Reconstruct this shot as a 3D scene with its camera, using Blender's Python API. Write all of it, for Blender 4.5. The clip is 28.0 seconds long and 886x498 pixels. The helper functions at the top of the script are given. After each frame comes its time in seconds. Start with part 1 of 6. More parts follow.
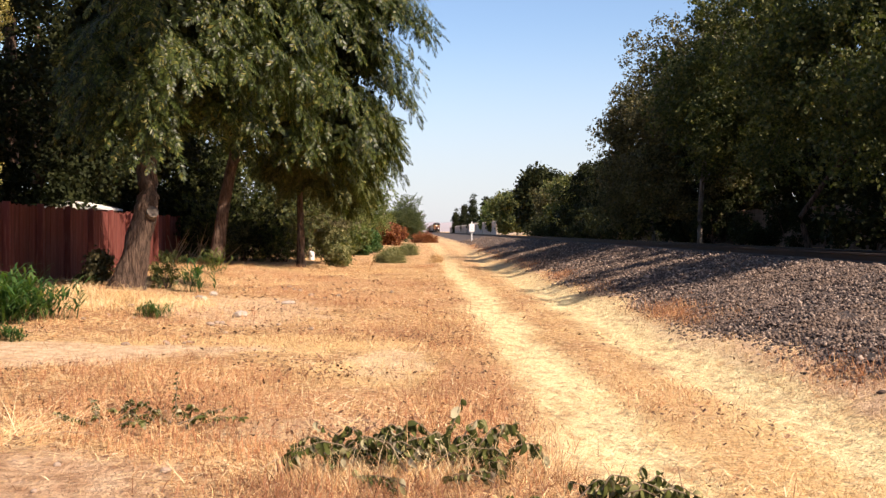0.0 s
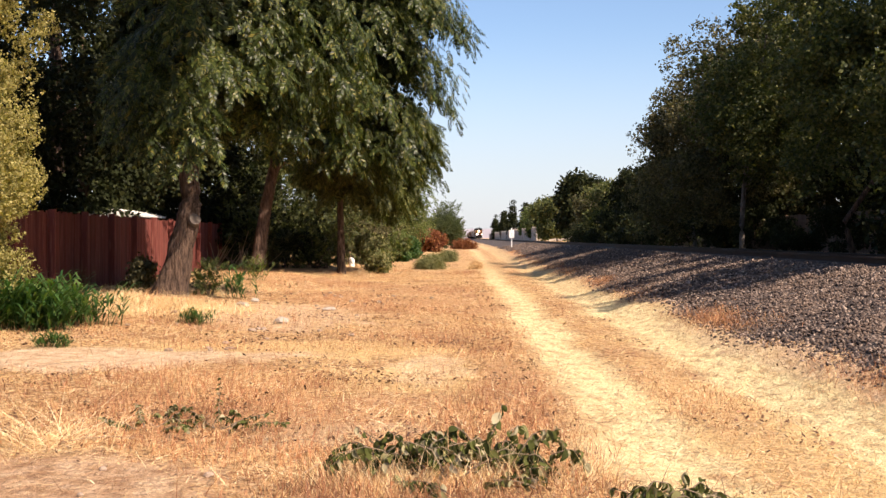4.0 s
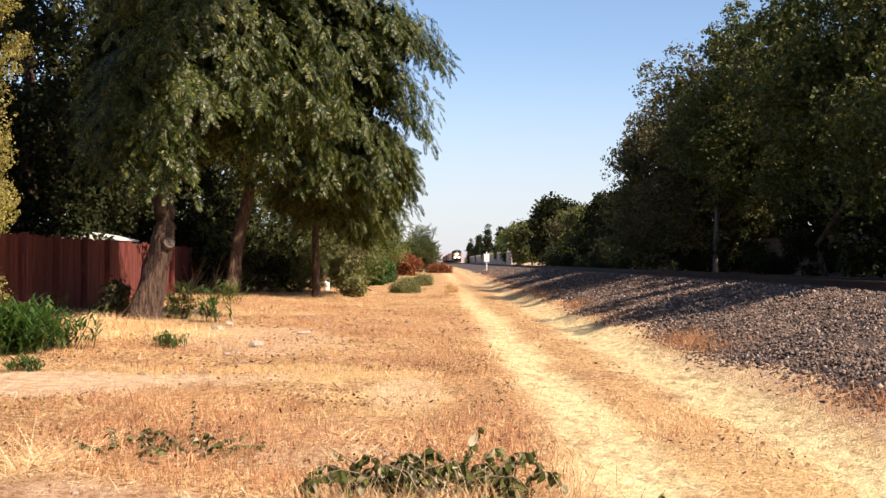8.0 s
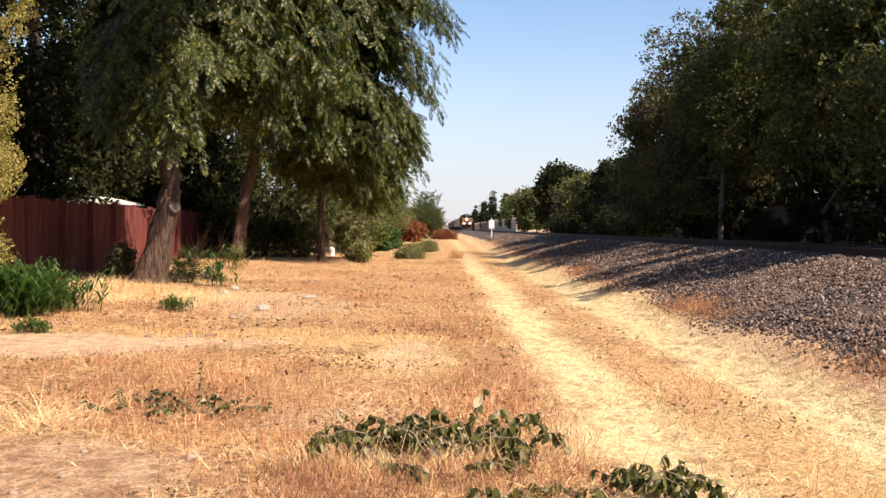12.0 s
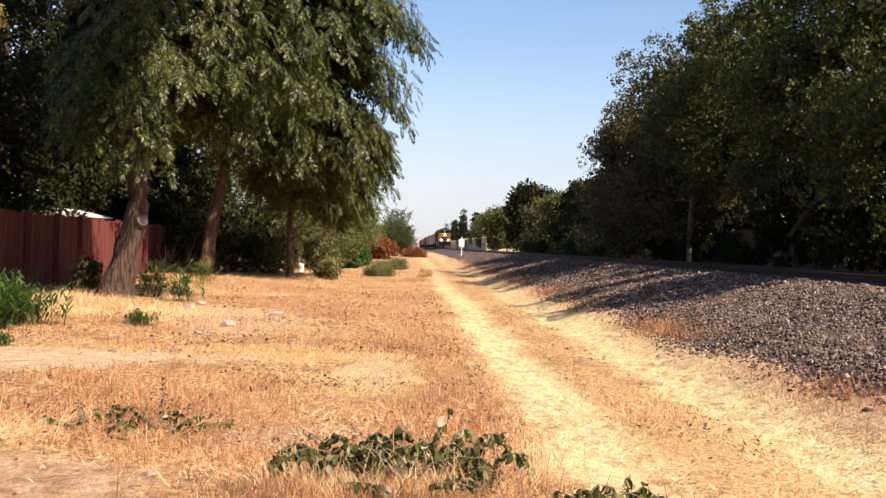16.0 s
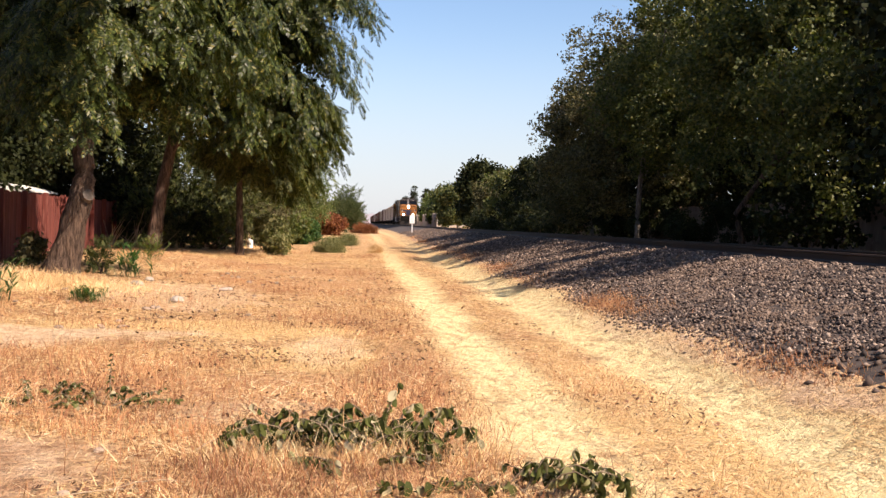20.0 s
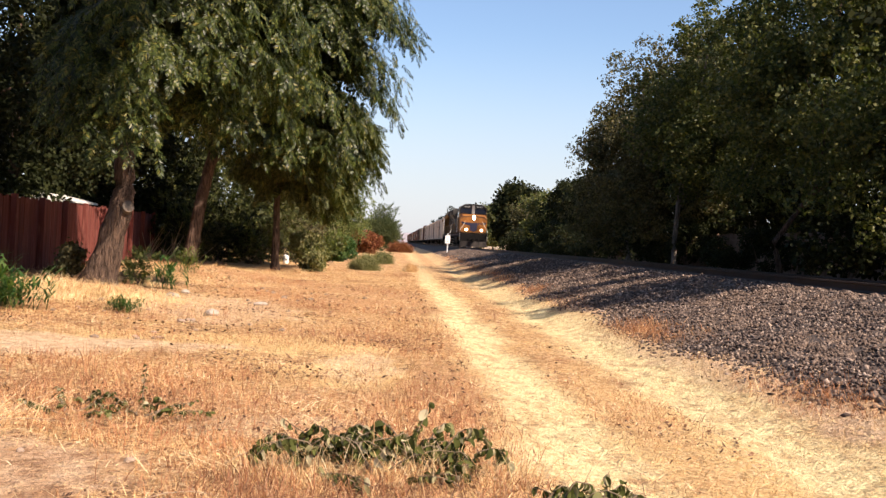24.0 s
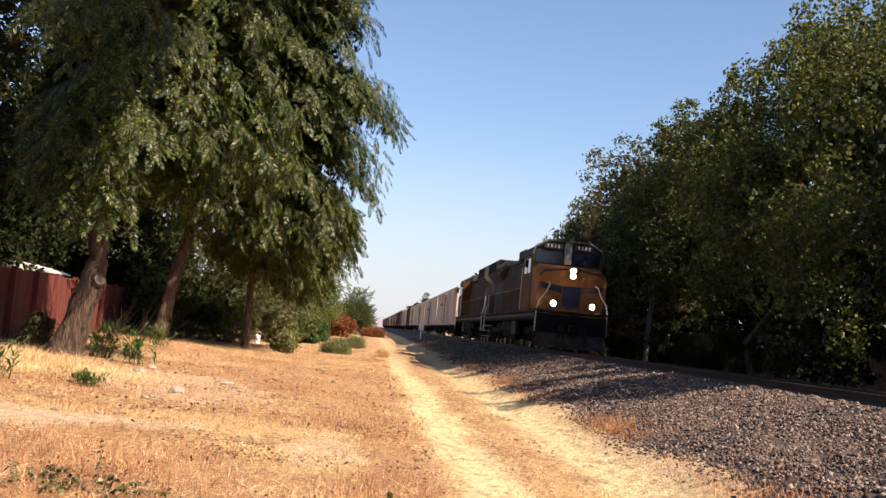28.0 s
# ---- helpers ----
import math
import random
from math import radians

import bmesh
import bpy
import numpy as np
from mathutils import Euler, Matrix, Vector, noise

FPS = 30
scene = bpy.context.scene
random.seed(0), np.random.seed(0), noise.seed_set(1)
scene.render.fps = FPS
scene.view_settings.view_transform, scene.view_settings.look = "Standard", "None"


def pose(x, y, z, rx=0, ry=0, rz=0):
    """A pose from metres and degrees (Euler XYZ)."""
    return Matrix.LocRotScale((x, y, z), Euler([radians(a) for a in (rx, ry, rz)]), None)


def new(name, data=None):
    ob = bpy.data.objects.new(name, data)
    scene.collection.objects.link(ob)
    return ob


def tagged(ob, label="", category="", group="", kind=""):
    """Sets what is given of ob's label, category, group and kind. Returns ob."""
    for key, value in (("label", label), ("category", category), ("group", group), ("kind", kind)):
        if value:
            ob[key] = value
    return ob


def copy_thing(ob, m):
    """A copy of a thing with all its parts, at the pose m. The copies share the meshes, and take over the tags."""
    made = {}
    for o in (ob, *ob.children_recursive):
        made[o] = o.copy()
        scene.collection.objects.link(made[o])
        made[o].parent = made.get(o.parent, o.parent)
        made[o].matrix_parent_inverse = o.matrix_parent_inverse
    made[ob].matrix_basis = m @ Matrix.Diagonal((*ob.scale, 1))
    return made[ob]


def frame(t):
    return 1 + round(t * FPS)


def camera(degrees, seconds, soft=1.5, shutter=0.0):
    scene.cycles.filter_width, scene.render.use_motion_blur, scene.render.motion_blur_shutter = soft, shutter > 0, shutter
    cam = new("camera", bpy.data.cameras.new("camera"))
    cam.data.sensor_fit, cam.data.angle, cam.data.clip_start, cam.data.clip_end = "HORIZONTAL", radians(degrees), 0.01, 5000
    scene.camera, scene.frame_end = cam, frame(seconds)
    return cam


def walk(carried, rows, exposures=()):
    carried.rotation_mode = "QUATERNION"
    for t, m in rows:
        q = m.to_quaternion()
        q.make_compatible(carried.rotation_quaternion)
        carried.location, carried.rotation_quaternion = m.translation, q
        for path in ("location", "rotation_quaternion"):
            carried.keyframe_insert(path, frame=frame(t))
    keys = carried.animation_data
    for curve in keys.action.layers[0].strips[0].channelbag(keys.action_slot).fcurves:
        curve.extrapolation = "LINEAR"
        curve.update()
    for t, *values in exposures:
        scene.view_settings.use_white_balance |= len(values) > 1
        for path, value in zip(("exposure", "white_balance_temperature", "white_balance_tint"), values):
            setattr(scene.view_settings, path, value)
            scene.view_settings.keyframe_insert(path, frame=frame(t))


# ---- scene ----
EXPOSURES = ((0.0, 1.1, 6640, 21), (28.0, 1.1, 6640, 21))
# The eye stands still and is only swayed by the one who holds it; y runs along the railway, x to its right.
RAIL, TRACK_X, SPEED, FRONT_AT_END = 1.2, 8.36, 18.57, 45.2
cam = camera(43.7, 28.0, soft=1.45)
ROWS = [
    (0, -0.001, 0.020, 0.032, -1.17, -0.90, -0.30),
    (0.5, 0.009, 0.018, 0.024, -1.47, -1.49, -0.23),
    (1, -0.006, 0.021, 0.032, -0.82, -1.27, -0.02),
    (1.5, -0.004, 0.016, 0.038, -1.35, -0.99, 0.29),
    (2, -0.008, 0.006, 0.046, -1.75, -0.98, -0.04),
    (2.5, 0.012, 0.005, 0.043, -1.79, -1.25, -0.10),
    (3, 0.005, 0.007, 0.048, -0.48, -0.68, 0.02),
    (3.5, -0.006, -0.000, 0.041, 0.98, -0.64, -0.04),
    (5.5, 0.013, 0.018, 0.008, 0.08, -0.32, -0.45),
    (6, 0.025, 0.019, 0.022, -0.44, -1.22, 0.03),
    (6.5, 0.009, 0.012, 0.020, -0.31, -0.64, -0.43),
    (7, -0.005, 0.002, 0.020, -0.27, -0.19, -0.47),
    (7.5, -0.021, 0.004, 0.017, 0.28, 0.57, -0.35),
    (8, -0.016, 0.007, 0.014, -0.41, 0.67, -0.14),
    (8.5, -0.044, -0.009, 0.001, -0.73, -0.12, 0.05),
    (9, -0.026, -0.006, -0.010, -1.06, -0.83, -0.33),
    (9.5, -0.030, -0.001, -0.014, -1.75, -2.13, -0.14),
    (10, -0.033, -0.002, -0.003, -1.36, -1.42, -1.04),
    (10.5, -0.021, -0.004, -0.003, -0.80, -1.33, -0.62),
    (11, -0.030, -0.014, -0.001, -0.53, -1.49, -0.33),
    (11.5, -0.012, -0.008, 0.004, -0.20, -1.38, -0.37),
    (12, -0.025, -0.020, -0.012, -0.16, -1.06, -0.44),
    (12.5, -0.018, -0.010, -0.012, -0.18, -0.52, -0.57),
    (14.5, -0.015, 0.008, -0.014, -1.18, -0.44, -1.21),
    (15, -0.007, 0.002, -0.001, -1.75, -0.70, -1.24),
    (15.5, 0.001, -0.005, -0.005, -1.51, -0.51, -1.57),
    (16, -0.002, 0.000, -0.010, -1.70, -0.10, -1.33),
    (16.5, 0.018, -0.009, -0.007, -2.02, -0.62, -1.11),
    (17, 0.015, 0.006, -0.017, -1.91, 0.23, -1.49),
    (17.5, 0.014, -0.005, -0.019, -2.19, 0.22, -2.19),
    (18, 0.008, -0.001, -0.026, -2.54, 0.10, -1.87),
    (18.5, 0.004, -0.011, -0.027, -2.70, -0.05, -2.19),
    (19, -0.002, -0.006, -0.021, -2.87, -0.51, -2.31),
    (19.5, -0.003, -0.010, -0.042, -4.03, -1.35, -1.57),
    (20, -0.001, -0.021, -0.017, -4.27, -1.26, -1.44),
    (20.5, -0.012, -0.008, -0.023, -4.50, -1.04, -1.43),
    (21, -0.010, -0.013, -0.022, -4.72, -1.13, -1.74),
    (21.5, -0.010, -0.019, -0.019, -4.16, -1.27, -1.92),
    (22, 0.001, -0.007, -0.019, -3.64, -0.59, -2.16),
    (22.5, 0.015, -0.015, -0.018, -2.91, -0.25, -2.21),
    (24.5, -0.005, 0.002, -0.026, -2.43, -0.27, -3.02),
    (25, 0.010, 0.009, -0.012, -3.21, 0.33, -2.09),
    (25.5, 0.024, 0.014, 0.021, -3.68, 1.92, -3.15),
    (26, 0.040, -0.002, -0.020, -3.86, 3.10, -4.34),
    (26.5, 0.043, 0.004, -0.012, -2.18, 3.38, -5.15),
    (27, 0.018, 0.010, -0.011, -3.04, 3.14, -5.93),
    (27.5, 0.047, 0.009, -0.007, -2.74, 3.79, -5.91),
    (28, 0.051, -0.016, -0.013, -3.78, 4.34, -5.51),
]
walk(cam, [(t, pose(x, y, 1.5 + z, 90 + pitch, roll, yaw)) for t, x, y, z, yaw, pitch, roll in ROWS], exposures=EXPOSURES)

# ---- light ----
SUN_WAY = Vector((0.80, -0.60, 0.0)).normalized()
SUN_HEIGHT = radians(43.5)
sun = new("sun", bpy.data.lights.new("sun", "SUN"))
sun.data.energy, sun.data.angle, sun.data.color = 5.0, radians(0.53), (1.0, 0.88, 0.70)
toward_sun = Vector((SUN_WAY.x * math.cos(SUN_HEIGHT), SUN_WAY.y * math.cos(SUN_HEIGHT), math.sin(SUN_HEIGHT)))
sun.matrix_world = Matrix.Translation((20, -20, 40)) @ toward_sun.to_track_quat("Z", "Y").to_matrix().to_4x4()
world = bpy.data.worlds.new("sky")
scene.world = world
world.use_nodes = True
sky = world.node_tree.nodes.new("ShaderNodeTexSky")
sky.sky_type, sky.sun_disc = "NISHITA", False
sky.sun_elevation, sky.sun_rotation = SUN_HEIGHT, math.atan2(SUN_WAY.x, SUN_WAY.y)
sky.air_density, sky.dust_density, sky.ozone_density = 1.0, 0.5, 1.3
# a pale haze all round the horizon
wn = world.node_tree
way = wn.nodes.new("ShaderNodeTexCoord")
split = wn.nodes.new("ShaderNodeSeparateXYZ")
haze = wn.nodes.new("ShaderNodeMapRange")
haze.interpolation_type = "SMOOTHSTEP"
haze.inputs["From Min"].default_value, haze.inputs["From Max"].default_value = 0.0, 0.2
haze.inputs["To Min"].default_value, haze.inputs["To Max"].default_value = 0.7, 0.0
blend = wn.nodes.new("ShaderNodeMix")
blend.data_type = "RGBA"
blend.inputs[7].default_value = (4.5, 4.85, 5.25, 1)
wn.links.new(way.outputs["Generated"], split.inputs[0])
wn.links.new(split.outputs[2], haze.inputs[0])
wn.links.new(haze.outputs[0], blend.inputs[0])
clear = wn.nodes.new("ShaderNodeMix")
clear.data_type, clear.blend_type = "RGBA", "MULTIPLY"
clear.inputs[0].default_value, clear.inputs[7].default_value = 1.0, (0.87, 0.985, 1.04, 1)
wn.links.new(sky.outputs[0], clear.inputs[6])
wn.links.new(clear.outputs[2], blend.inputs[6])
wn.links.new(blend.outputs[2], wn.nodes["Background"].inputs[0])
world.node_tree.nodes["Background"].inputs[1].default_value = 0.077


# ---- materials ----
class Mat:
    """A node material, wired by short calls."""

    def __init__(self, name, rough=0.8, metal=0.0, spec=0.4):
        self.m = bpy.data.materials.new(name)
        self.m.use_nodes = True
        self.t = self.m.node_tree
        self.b = self.t.nodes["Principled BSDF"]
        self.b.inputs["Roughness"].default_value = rough
        self.b.inputs["Metallic"].default_value = metal
        self.b.inputs["Specular IOR Level"].default_value = spec

    def node(self, kind, **sets):
        n = self.t.nodes.new(kind)
        for k, v in sets.items():
            n.inputs[k.replace("_", " ")].default_value = v
        return n

    def link(self, a, b):
        self.t.links.new(a, b)

    def where(self, local=False):
        if local:
            return self.node("ShaderNodeTexCoord").outputs["Object"]
        return self.node("ShaderNodeNewGeometry").outputs["Position"]

    def noise(self, scale, detail=4.0, rough=0.55, at=None, squash=None):
        n = self.node("ShaderNodeTexNoise", Scale=scale, Detail=detail, Roughness=rough)
        at = at or self.where()
        if squash:
            mp = self.node("ShaderNodeMapping", Scale=squash)
            self.link(at, mp.inputs["Vector"])
            at = mp.outputs[0]
        self.link(at, n.inputs["Vector"])
        return n.outputs["Fac"]

    def ramp(self, fac, stops):
        r = self.node("ShaderNodeValToRGB")
        els = r.color_ramp.elements
        while len(els) < len(stops):
            els.new(0.5)
        for e, (p, c) in zip(els, stops):
            e.position, e.color = p, (*c, 1) if len(c) == 3 else c
        self.link(fac, r.inputs[0])
        return r.outputs[0]

    def grey(self, fac, lo, hi):
        n = self.node("ShaderNodeMapRange", From_Min=lo, From_Max=hi)
        n.interpolation_type = "SMOOTHSTEP"
        self.link(fac, n.inputs[0])
        return n.outputs[0]

    def math(self, op, a, b=0.0):
        n = self.t.nodes.new("ShaderNodeMath")
        n.operation = op
        for i, v in enumerate((a, b)):
            if isinstance(v, (int, float)):
                n.inputs[i].default_value = v
            else:
                self.link(v, n.inputs[i])
        return n.outputs[0]

    def mix(self, fac, a, b, blend="MIX"):
        n = self.t.nodes.new("ShaderNodeMix")
        n.data_type, n.blend_type = "RGBA", blend
        for i, v in ((0, fac), (6, a), (7, b)):
            if isinstance(v, (int, float)):
                n.inputs[i].default_value = v
            elif isinstance(v, tuple):
                n.inputs[i].default_value = (*v, 1)
            else:
                self.link(v, n.inputs[i])
        return n.outputs[2]

    def island(self):
        return self.node("ShaderNodeNewGeometry").outputs["Random Per Island"]

    def each(self):
        return self.node("ShaderNodeObjectInfo").outputs["Random"]

    def colour(self, c):
        if isinstance(c, tuple):
            self.b.inputs["Base Color"].default_value = (*c, 1)
        else:
            self.link(c, self.b.inputs["Base Color"])
        return self

    def bump(self, fac, strength=0.3, distance=0.02):
        n = self.node("ShaderNodeBump", Strength=strength, Distance=distance)
        self.link(fac, n.inputs["Height"])
        self.link(n.outputs[0], self.b.inputs["Normal"])
        return self


def plain(name, c, rough=0.6, metal=0.0, grain=6.0, depth=0.25, spec=0.4, bump=0.15, local=True):
    """A surface of one colour with stains at a large scale and grain at a small one."""
    m = Mat(name, rough, metal, spec)
    at = m.where(local)
    big, fine = m.noise(grain * 0.25, 5, at=at), m.noise(grain * 6, 3, at=at)
    dark = tuple(v * (1 - depth) for v in c)
    light = tuple(min(1, v * (1 + depth * 0.6)) for v in c)
    col = m.mix(m.grey(big, 0.3, 0.7), dark, light)
    col = m.mix(m.math("MULTIPLY", fine, 0.35), col, tuple(v * 0.7 for v in c))
    return m.colour(col).bump(fine, bump, 0.01).m


def leafy(name, stops, through_light=0.35, rough=0.5, spec=0.3):
    """Leaves: each one its own shade, some light passing through."""
    m = Mat(name, rough, 0, spec)
    col = m.ramp(m.island(), stops)
    col = m.mix(m.math("MULTIPLY", m.noise(0.5, 3), 0.45), col, tuple(v * 0.55 for v in stops[0][1]))
    m.colour(col)
    tr = m.node("ShaderNodeBsdfTranslucent")
    m.link(m.mix(1.0, col, (1.5, 1.7, 0.6), "MULTIPLY"), tr.inputs[0])
    mx = m.node("ShaderNodeMixShader", Fac=through_light)
    m.link(m.b.outputs[0], mx.inputs[1])
    m.link(tr.outputs[0], mx.inputs[2])
    m.link(mx.outputs[0], m.t.nodes["Material Output"].inputs[0])
    return m.m


def ground_material():
    m = Mat("dry_ground", 0.95, 0, 0.15)
    at = m.where()
    sep = m.node("ShaderNodeSeparateXYZ")
    m.link(at, sep.inputs[0])
    x, y = sep.outputs[0], sep.outputs[1]
    wob = m.math("MULTIPLY", m.math("SUBTRACT", m.noise(0.35, 4), 0.5), 1.5)
    xw = m.math("ADD", x, wob)
    patch, mid, fine = m.noise(0.5, 6, 0.6), m.noise(3.0, 5, 0.6), m.noise(28, 4, 0.7)
    straw = m.noise(9, 5, 0.75, squash=(1.0, 3.5, 1.0))
    col = m.ramp(patch, [(0.30, (0.32, 0.15, 0.07)), (0.45, (0.54, 0.30, 0.13)), (0.55, (0.72, 0.45, 0.19)), (0.70, (0.40, 0.19, 0.09))])
    col = m.mix(m.math("MULTIPLY", m.grey(mid, 0.42, 0.68), 0.75), col, (0.70, 0.46, 0.235))
    col = m.mix(m.math("MULTIPLY", m.grey(straw, 0.5, 0.75), 0.7), col, (0.82, 0.61, 0.34))
    col = m.mix(m.math("MULTIPLY", m.grey(straw, 0.46, 0.34), 0.6), col, (0.24, 0.11, 0.05))

    clod, speck = m.noise(13, 3, 0.7), m.noise(70, 3, 0.7)
    col = m.mix(m.math("MULTIPLY", m.grey(clod, 0.50, 0.38), 0.9), col, (0.15, 0.07, 0.035))
    col = m.mix(m.math("MULTIPLY", m.grey(clod, 0.55, 0.66), 0.75), col, (0.86, 0.66, 0.36))
    col = m.mix(m.math("MULTIPLY", m.grey(speck, 0.45, 0.30), 0.6), col, (0.14, 0.07, 0.035))

    def band(centre, inner, outer):
        d = m.math("ABSOLUTE", m.math("SUBTRACT", xw, centre))
        return m.math("SUBTRACT", 1.0, m.grey(d, inner, outer))

    rut = m.math("MAXIMUM", band(1.42, 0.10, 0.68), m.math("MULTIPLY", band(3.3, 0.15, 0.85), 0.85))
    ahead = m.grey(y, 3.0, 7.0)
    rut = m.math("MULTIPLY", rut, m.math("SUBTRACT", 1.0, m.math("MULTIPLY", m.grey(y, 22.0, 62.0), 0.65)))
    rut = m.math("MULTIPLY", rut, m.math("ADD", 0.3, m.math("MULTIPLY", m.grey(m.noise(4.5, 5, 0.7, squash=(1.6, 0.7, 1.0)), 0.36, 0.6), 0.75)))
    rut = m.math("MULTIPLY", m.math("MULTIPLY", rut, ahead), m.grey(m.math("ADD", m.math("MULTIPLY", mid, 0.5), m.math("MULTIPLY", patch, 0.5)), 0.18, 0.46))
    col = m.mix(m.math("MINIMUM", m.math("MULTIPLY", rut, 1.15), 1.0), col, m.ramp(straw, [(0.30, (0.84, 0.62, 0.28)), (0.46, (0.95, 0.80, 0.44))]))

    # reddish and brown mats of old stalks lying over all of it, thinner in the wheel ruts
    mats = m.math("MULTIPLY", m.grey(m.noise(2.1, 7, 0.72, squash=(0.8, 1.3, 1.0)), 0.50, 0.62), m.math("SUBTRACT", 1.0, m.math("MULTIPLY", rut, 0.9)))
    col = m.mix(m.math("MULTIPLY", mats, 0.5), col, m.ramp(clod, [(0.36, (0.22, 0.10, 0.05)), (0.5, (0.46, 0.23, 0.105)), (0.64, (0.70, 0.43, 0.20))]))
    toe = m.math("MULTIPLY", band(4.15, 0.1, 0.4), m.grey(m.noise(1.1, 5, 0.7), 0.40, 0.56))
    col = m.mix(m.math("MULTIPLY", toe, 0.85), col, m.ramp(m.noise(8, 6, 0.75), [(0.35, (0.34, 0.20, 0.12)), (0.5, (0.60, 0.40, 0.25)), (0.64, (0.80, 0.60, 0.40))]))

    def blot(cx, cy, rx, ry, turn=0.0):
        mp = m.node("ShaderNodeMapping", Location=(cx, cy, 0), Rotation=(0, 0, turn), Scale=(rx, ry, 1e6))
        mp.vector_type = "TEXTURE"
        m.link(at, mp.inputs["Vector"])
        ln = m.t.nodes.new("ShaderNodeVectorMath")
        ln.operation = "LENGTH"
        m.link(mp.outputs[0], ln.inputs[0])
        v = m.math("ADD", ln.outputs["Value"], m.math("MULTIPLY", m.math("SUBTRACT", m.noise(1.3, 4), 0.5), 1.3))
        return m.math("SUBTRACT", 1.0, m.grey(v, 0.65, 1.1))

    gold = m.math("MAXIMUM", blot(-2.3, 15.0, 2.6, 1.5, 0.2), blot(-0.6, 12.0, 0.9, 1.4))
    gold = m.math("MAXIMUM", gold, blot(-5.2, 21.5, 1.0, 1.4))
    gold = m.math("MAXIMUM", gold, m.math("MULTIPLY", blot(2.4, 9.5, 0.6, 5.0), 0.8))
    pale = m.math("MAXIMUM", blot(-0.35, 12.9, 0.5, 1.7), m.math("MULTIPLY", blot(-1.0, 8.6, 0.8, 0.5, 0.3), 0.6))
    col = m.mix(m.math("MULTIPLY", gold, 0.6), col, m.ramp(straw, [(0.32, (0.56, 0.32, 0.12)), (0.5, (0.84, 0.58, 0.25)), (0.66, (0.93, 0.74, 0.40))]))
    # reddish litter between the golden patches
    rust = m.math("MAXIMUM", blot(-0.9, 9.6, 1.5, 1.1, -0.2), blot(0.55, 11.5, 0.45, 3.2))
    rust = m.math("MAXIMUM", rust, m.math("MULTIPLY", blot(2.25, 12, 0.4, 6.0), 0.3))
    rust = m.math("MAXIMUM", rust, blot(-5.2, 35, 2.2, 6.0, 0.1))
    rust = m.math("MAXIMUM", rust, m.math("MULTIPLY", blot(-1.8, 29, 3.2, 9.0, 0.12), 0.9))
    col = m.mix(m.math("MULTIPLY", rust, 0.65), col, m.ramp(straw, [(0.35, (0.26, 0.105, 0.055)), (0.5, (0.50, 0.25, 0.12)), (0.66, (0.78, 0.52, 0.28))]))
    col = m.mix(m.math("MULTIPLY", pale, 0.45), col, m.ramp(straw, [(0.32, (0.66, 0.45, 0.26)), (0.5, (0.86, 0.69, 0.46)), (0.66, (0.95, 0.84, 0.62))]))
    soil = m.ramp(m.noise(5, 6, 0.7), [(0.35, (0.52, 0.33, 0.19)), (0.5, (0.72, 0.51, 0.32)), (0.66, (0.84, 0.66, 0.44))])
    bare = m.math("MAXIMUM", blot(-4.9, 13.5, 3.2, 1.15, 0.28), m.math("MULTIPLY", blot(-3.4, 21.5, 1.8, 4.0, 0.2), 0.75))
    dirt = blot(-2.55, 6.6, 1.25, 1.2)
    col = m.mix(m.math("MULTIPLY", dirt, 0.8), col, m.ramp(m.noise(4, 6, 0.7), [(0.38, (0.34, 0.185, 0.10)), (0.5, (0.54, 0.34, 0.20)), (0.66, (0.72, 0.51, 0.33))]))
    bare = m.math("MAXIMUM", bare, m.math("MULTIPLY", blot(3.95, 13, 0.4, 7.0, 0.04), 0.5))
    col = m.mix(m.math("MULTIPLY", bare, 0.9), col, soil)
    far = m.grey(y, 90, 400)
    col = m.mix(m.math("MULTIPLY", far, 0.5), col, (0.42, 0.30, 0.17))
    col = m.mix(m.math("MULTIPLY", m.grey(fine, 0.52, 0.36), 0.35), col, (0.16, 0.09, 0.05))
    m.colour(col)
    h = m.math("ADD", fine, m.math("MULTIPLY", straw, 1.5))
    return m.bump(m.math("ADD", h, m.math("MULTIPLY", clod, 2.5)), 0.8, 0.07).m


def bark_material(name, a, b):
    m = Mat(name, 0.95, 0, 0.2)
    at = m.where(True)
    n = m.noise(7, 6, 0.65, at=at, squash=(2.6, 2.6, 0.45))
    col = m.ramp(n, [(0.35, a), (0.62, b)])
    col = m.mix(m.math("MULTIPLY", m.noise(1.2, 3, at=at), 0.4), col, tuple(v * 0.5 for v in a))
    return m.colour(col).bump(n, 1.0, 0.14).m


def stone_material(name, stops):
    m = Mat(name, 0.9, 0, 0.3)
    col = m.ramp(m.island(), stops)
    col = m.mix(m.math("MULTIPLY", m.grey(m.noise(0.8, 5, 0.6), 0.46, 0.6), 0.55), col, (0.16, 0.105, 0.07))
    col = m.mix(m.math("MULTIPLY", m.noise(40, 3), 0.4), col, (0.07, 0.062, 0.06))
    return m.colour(col).bump(m.noise(60, 3), 0.3, 0.01).m


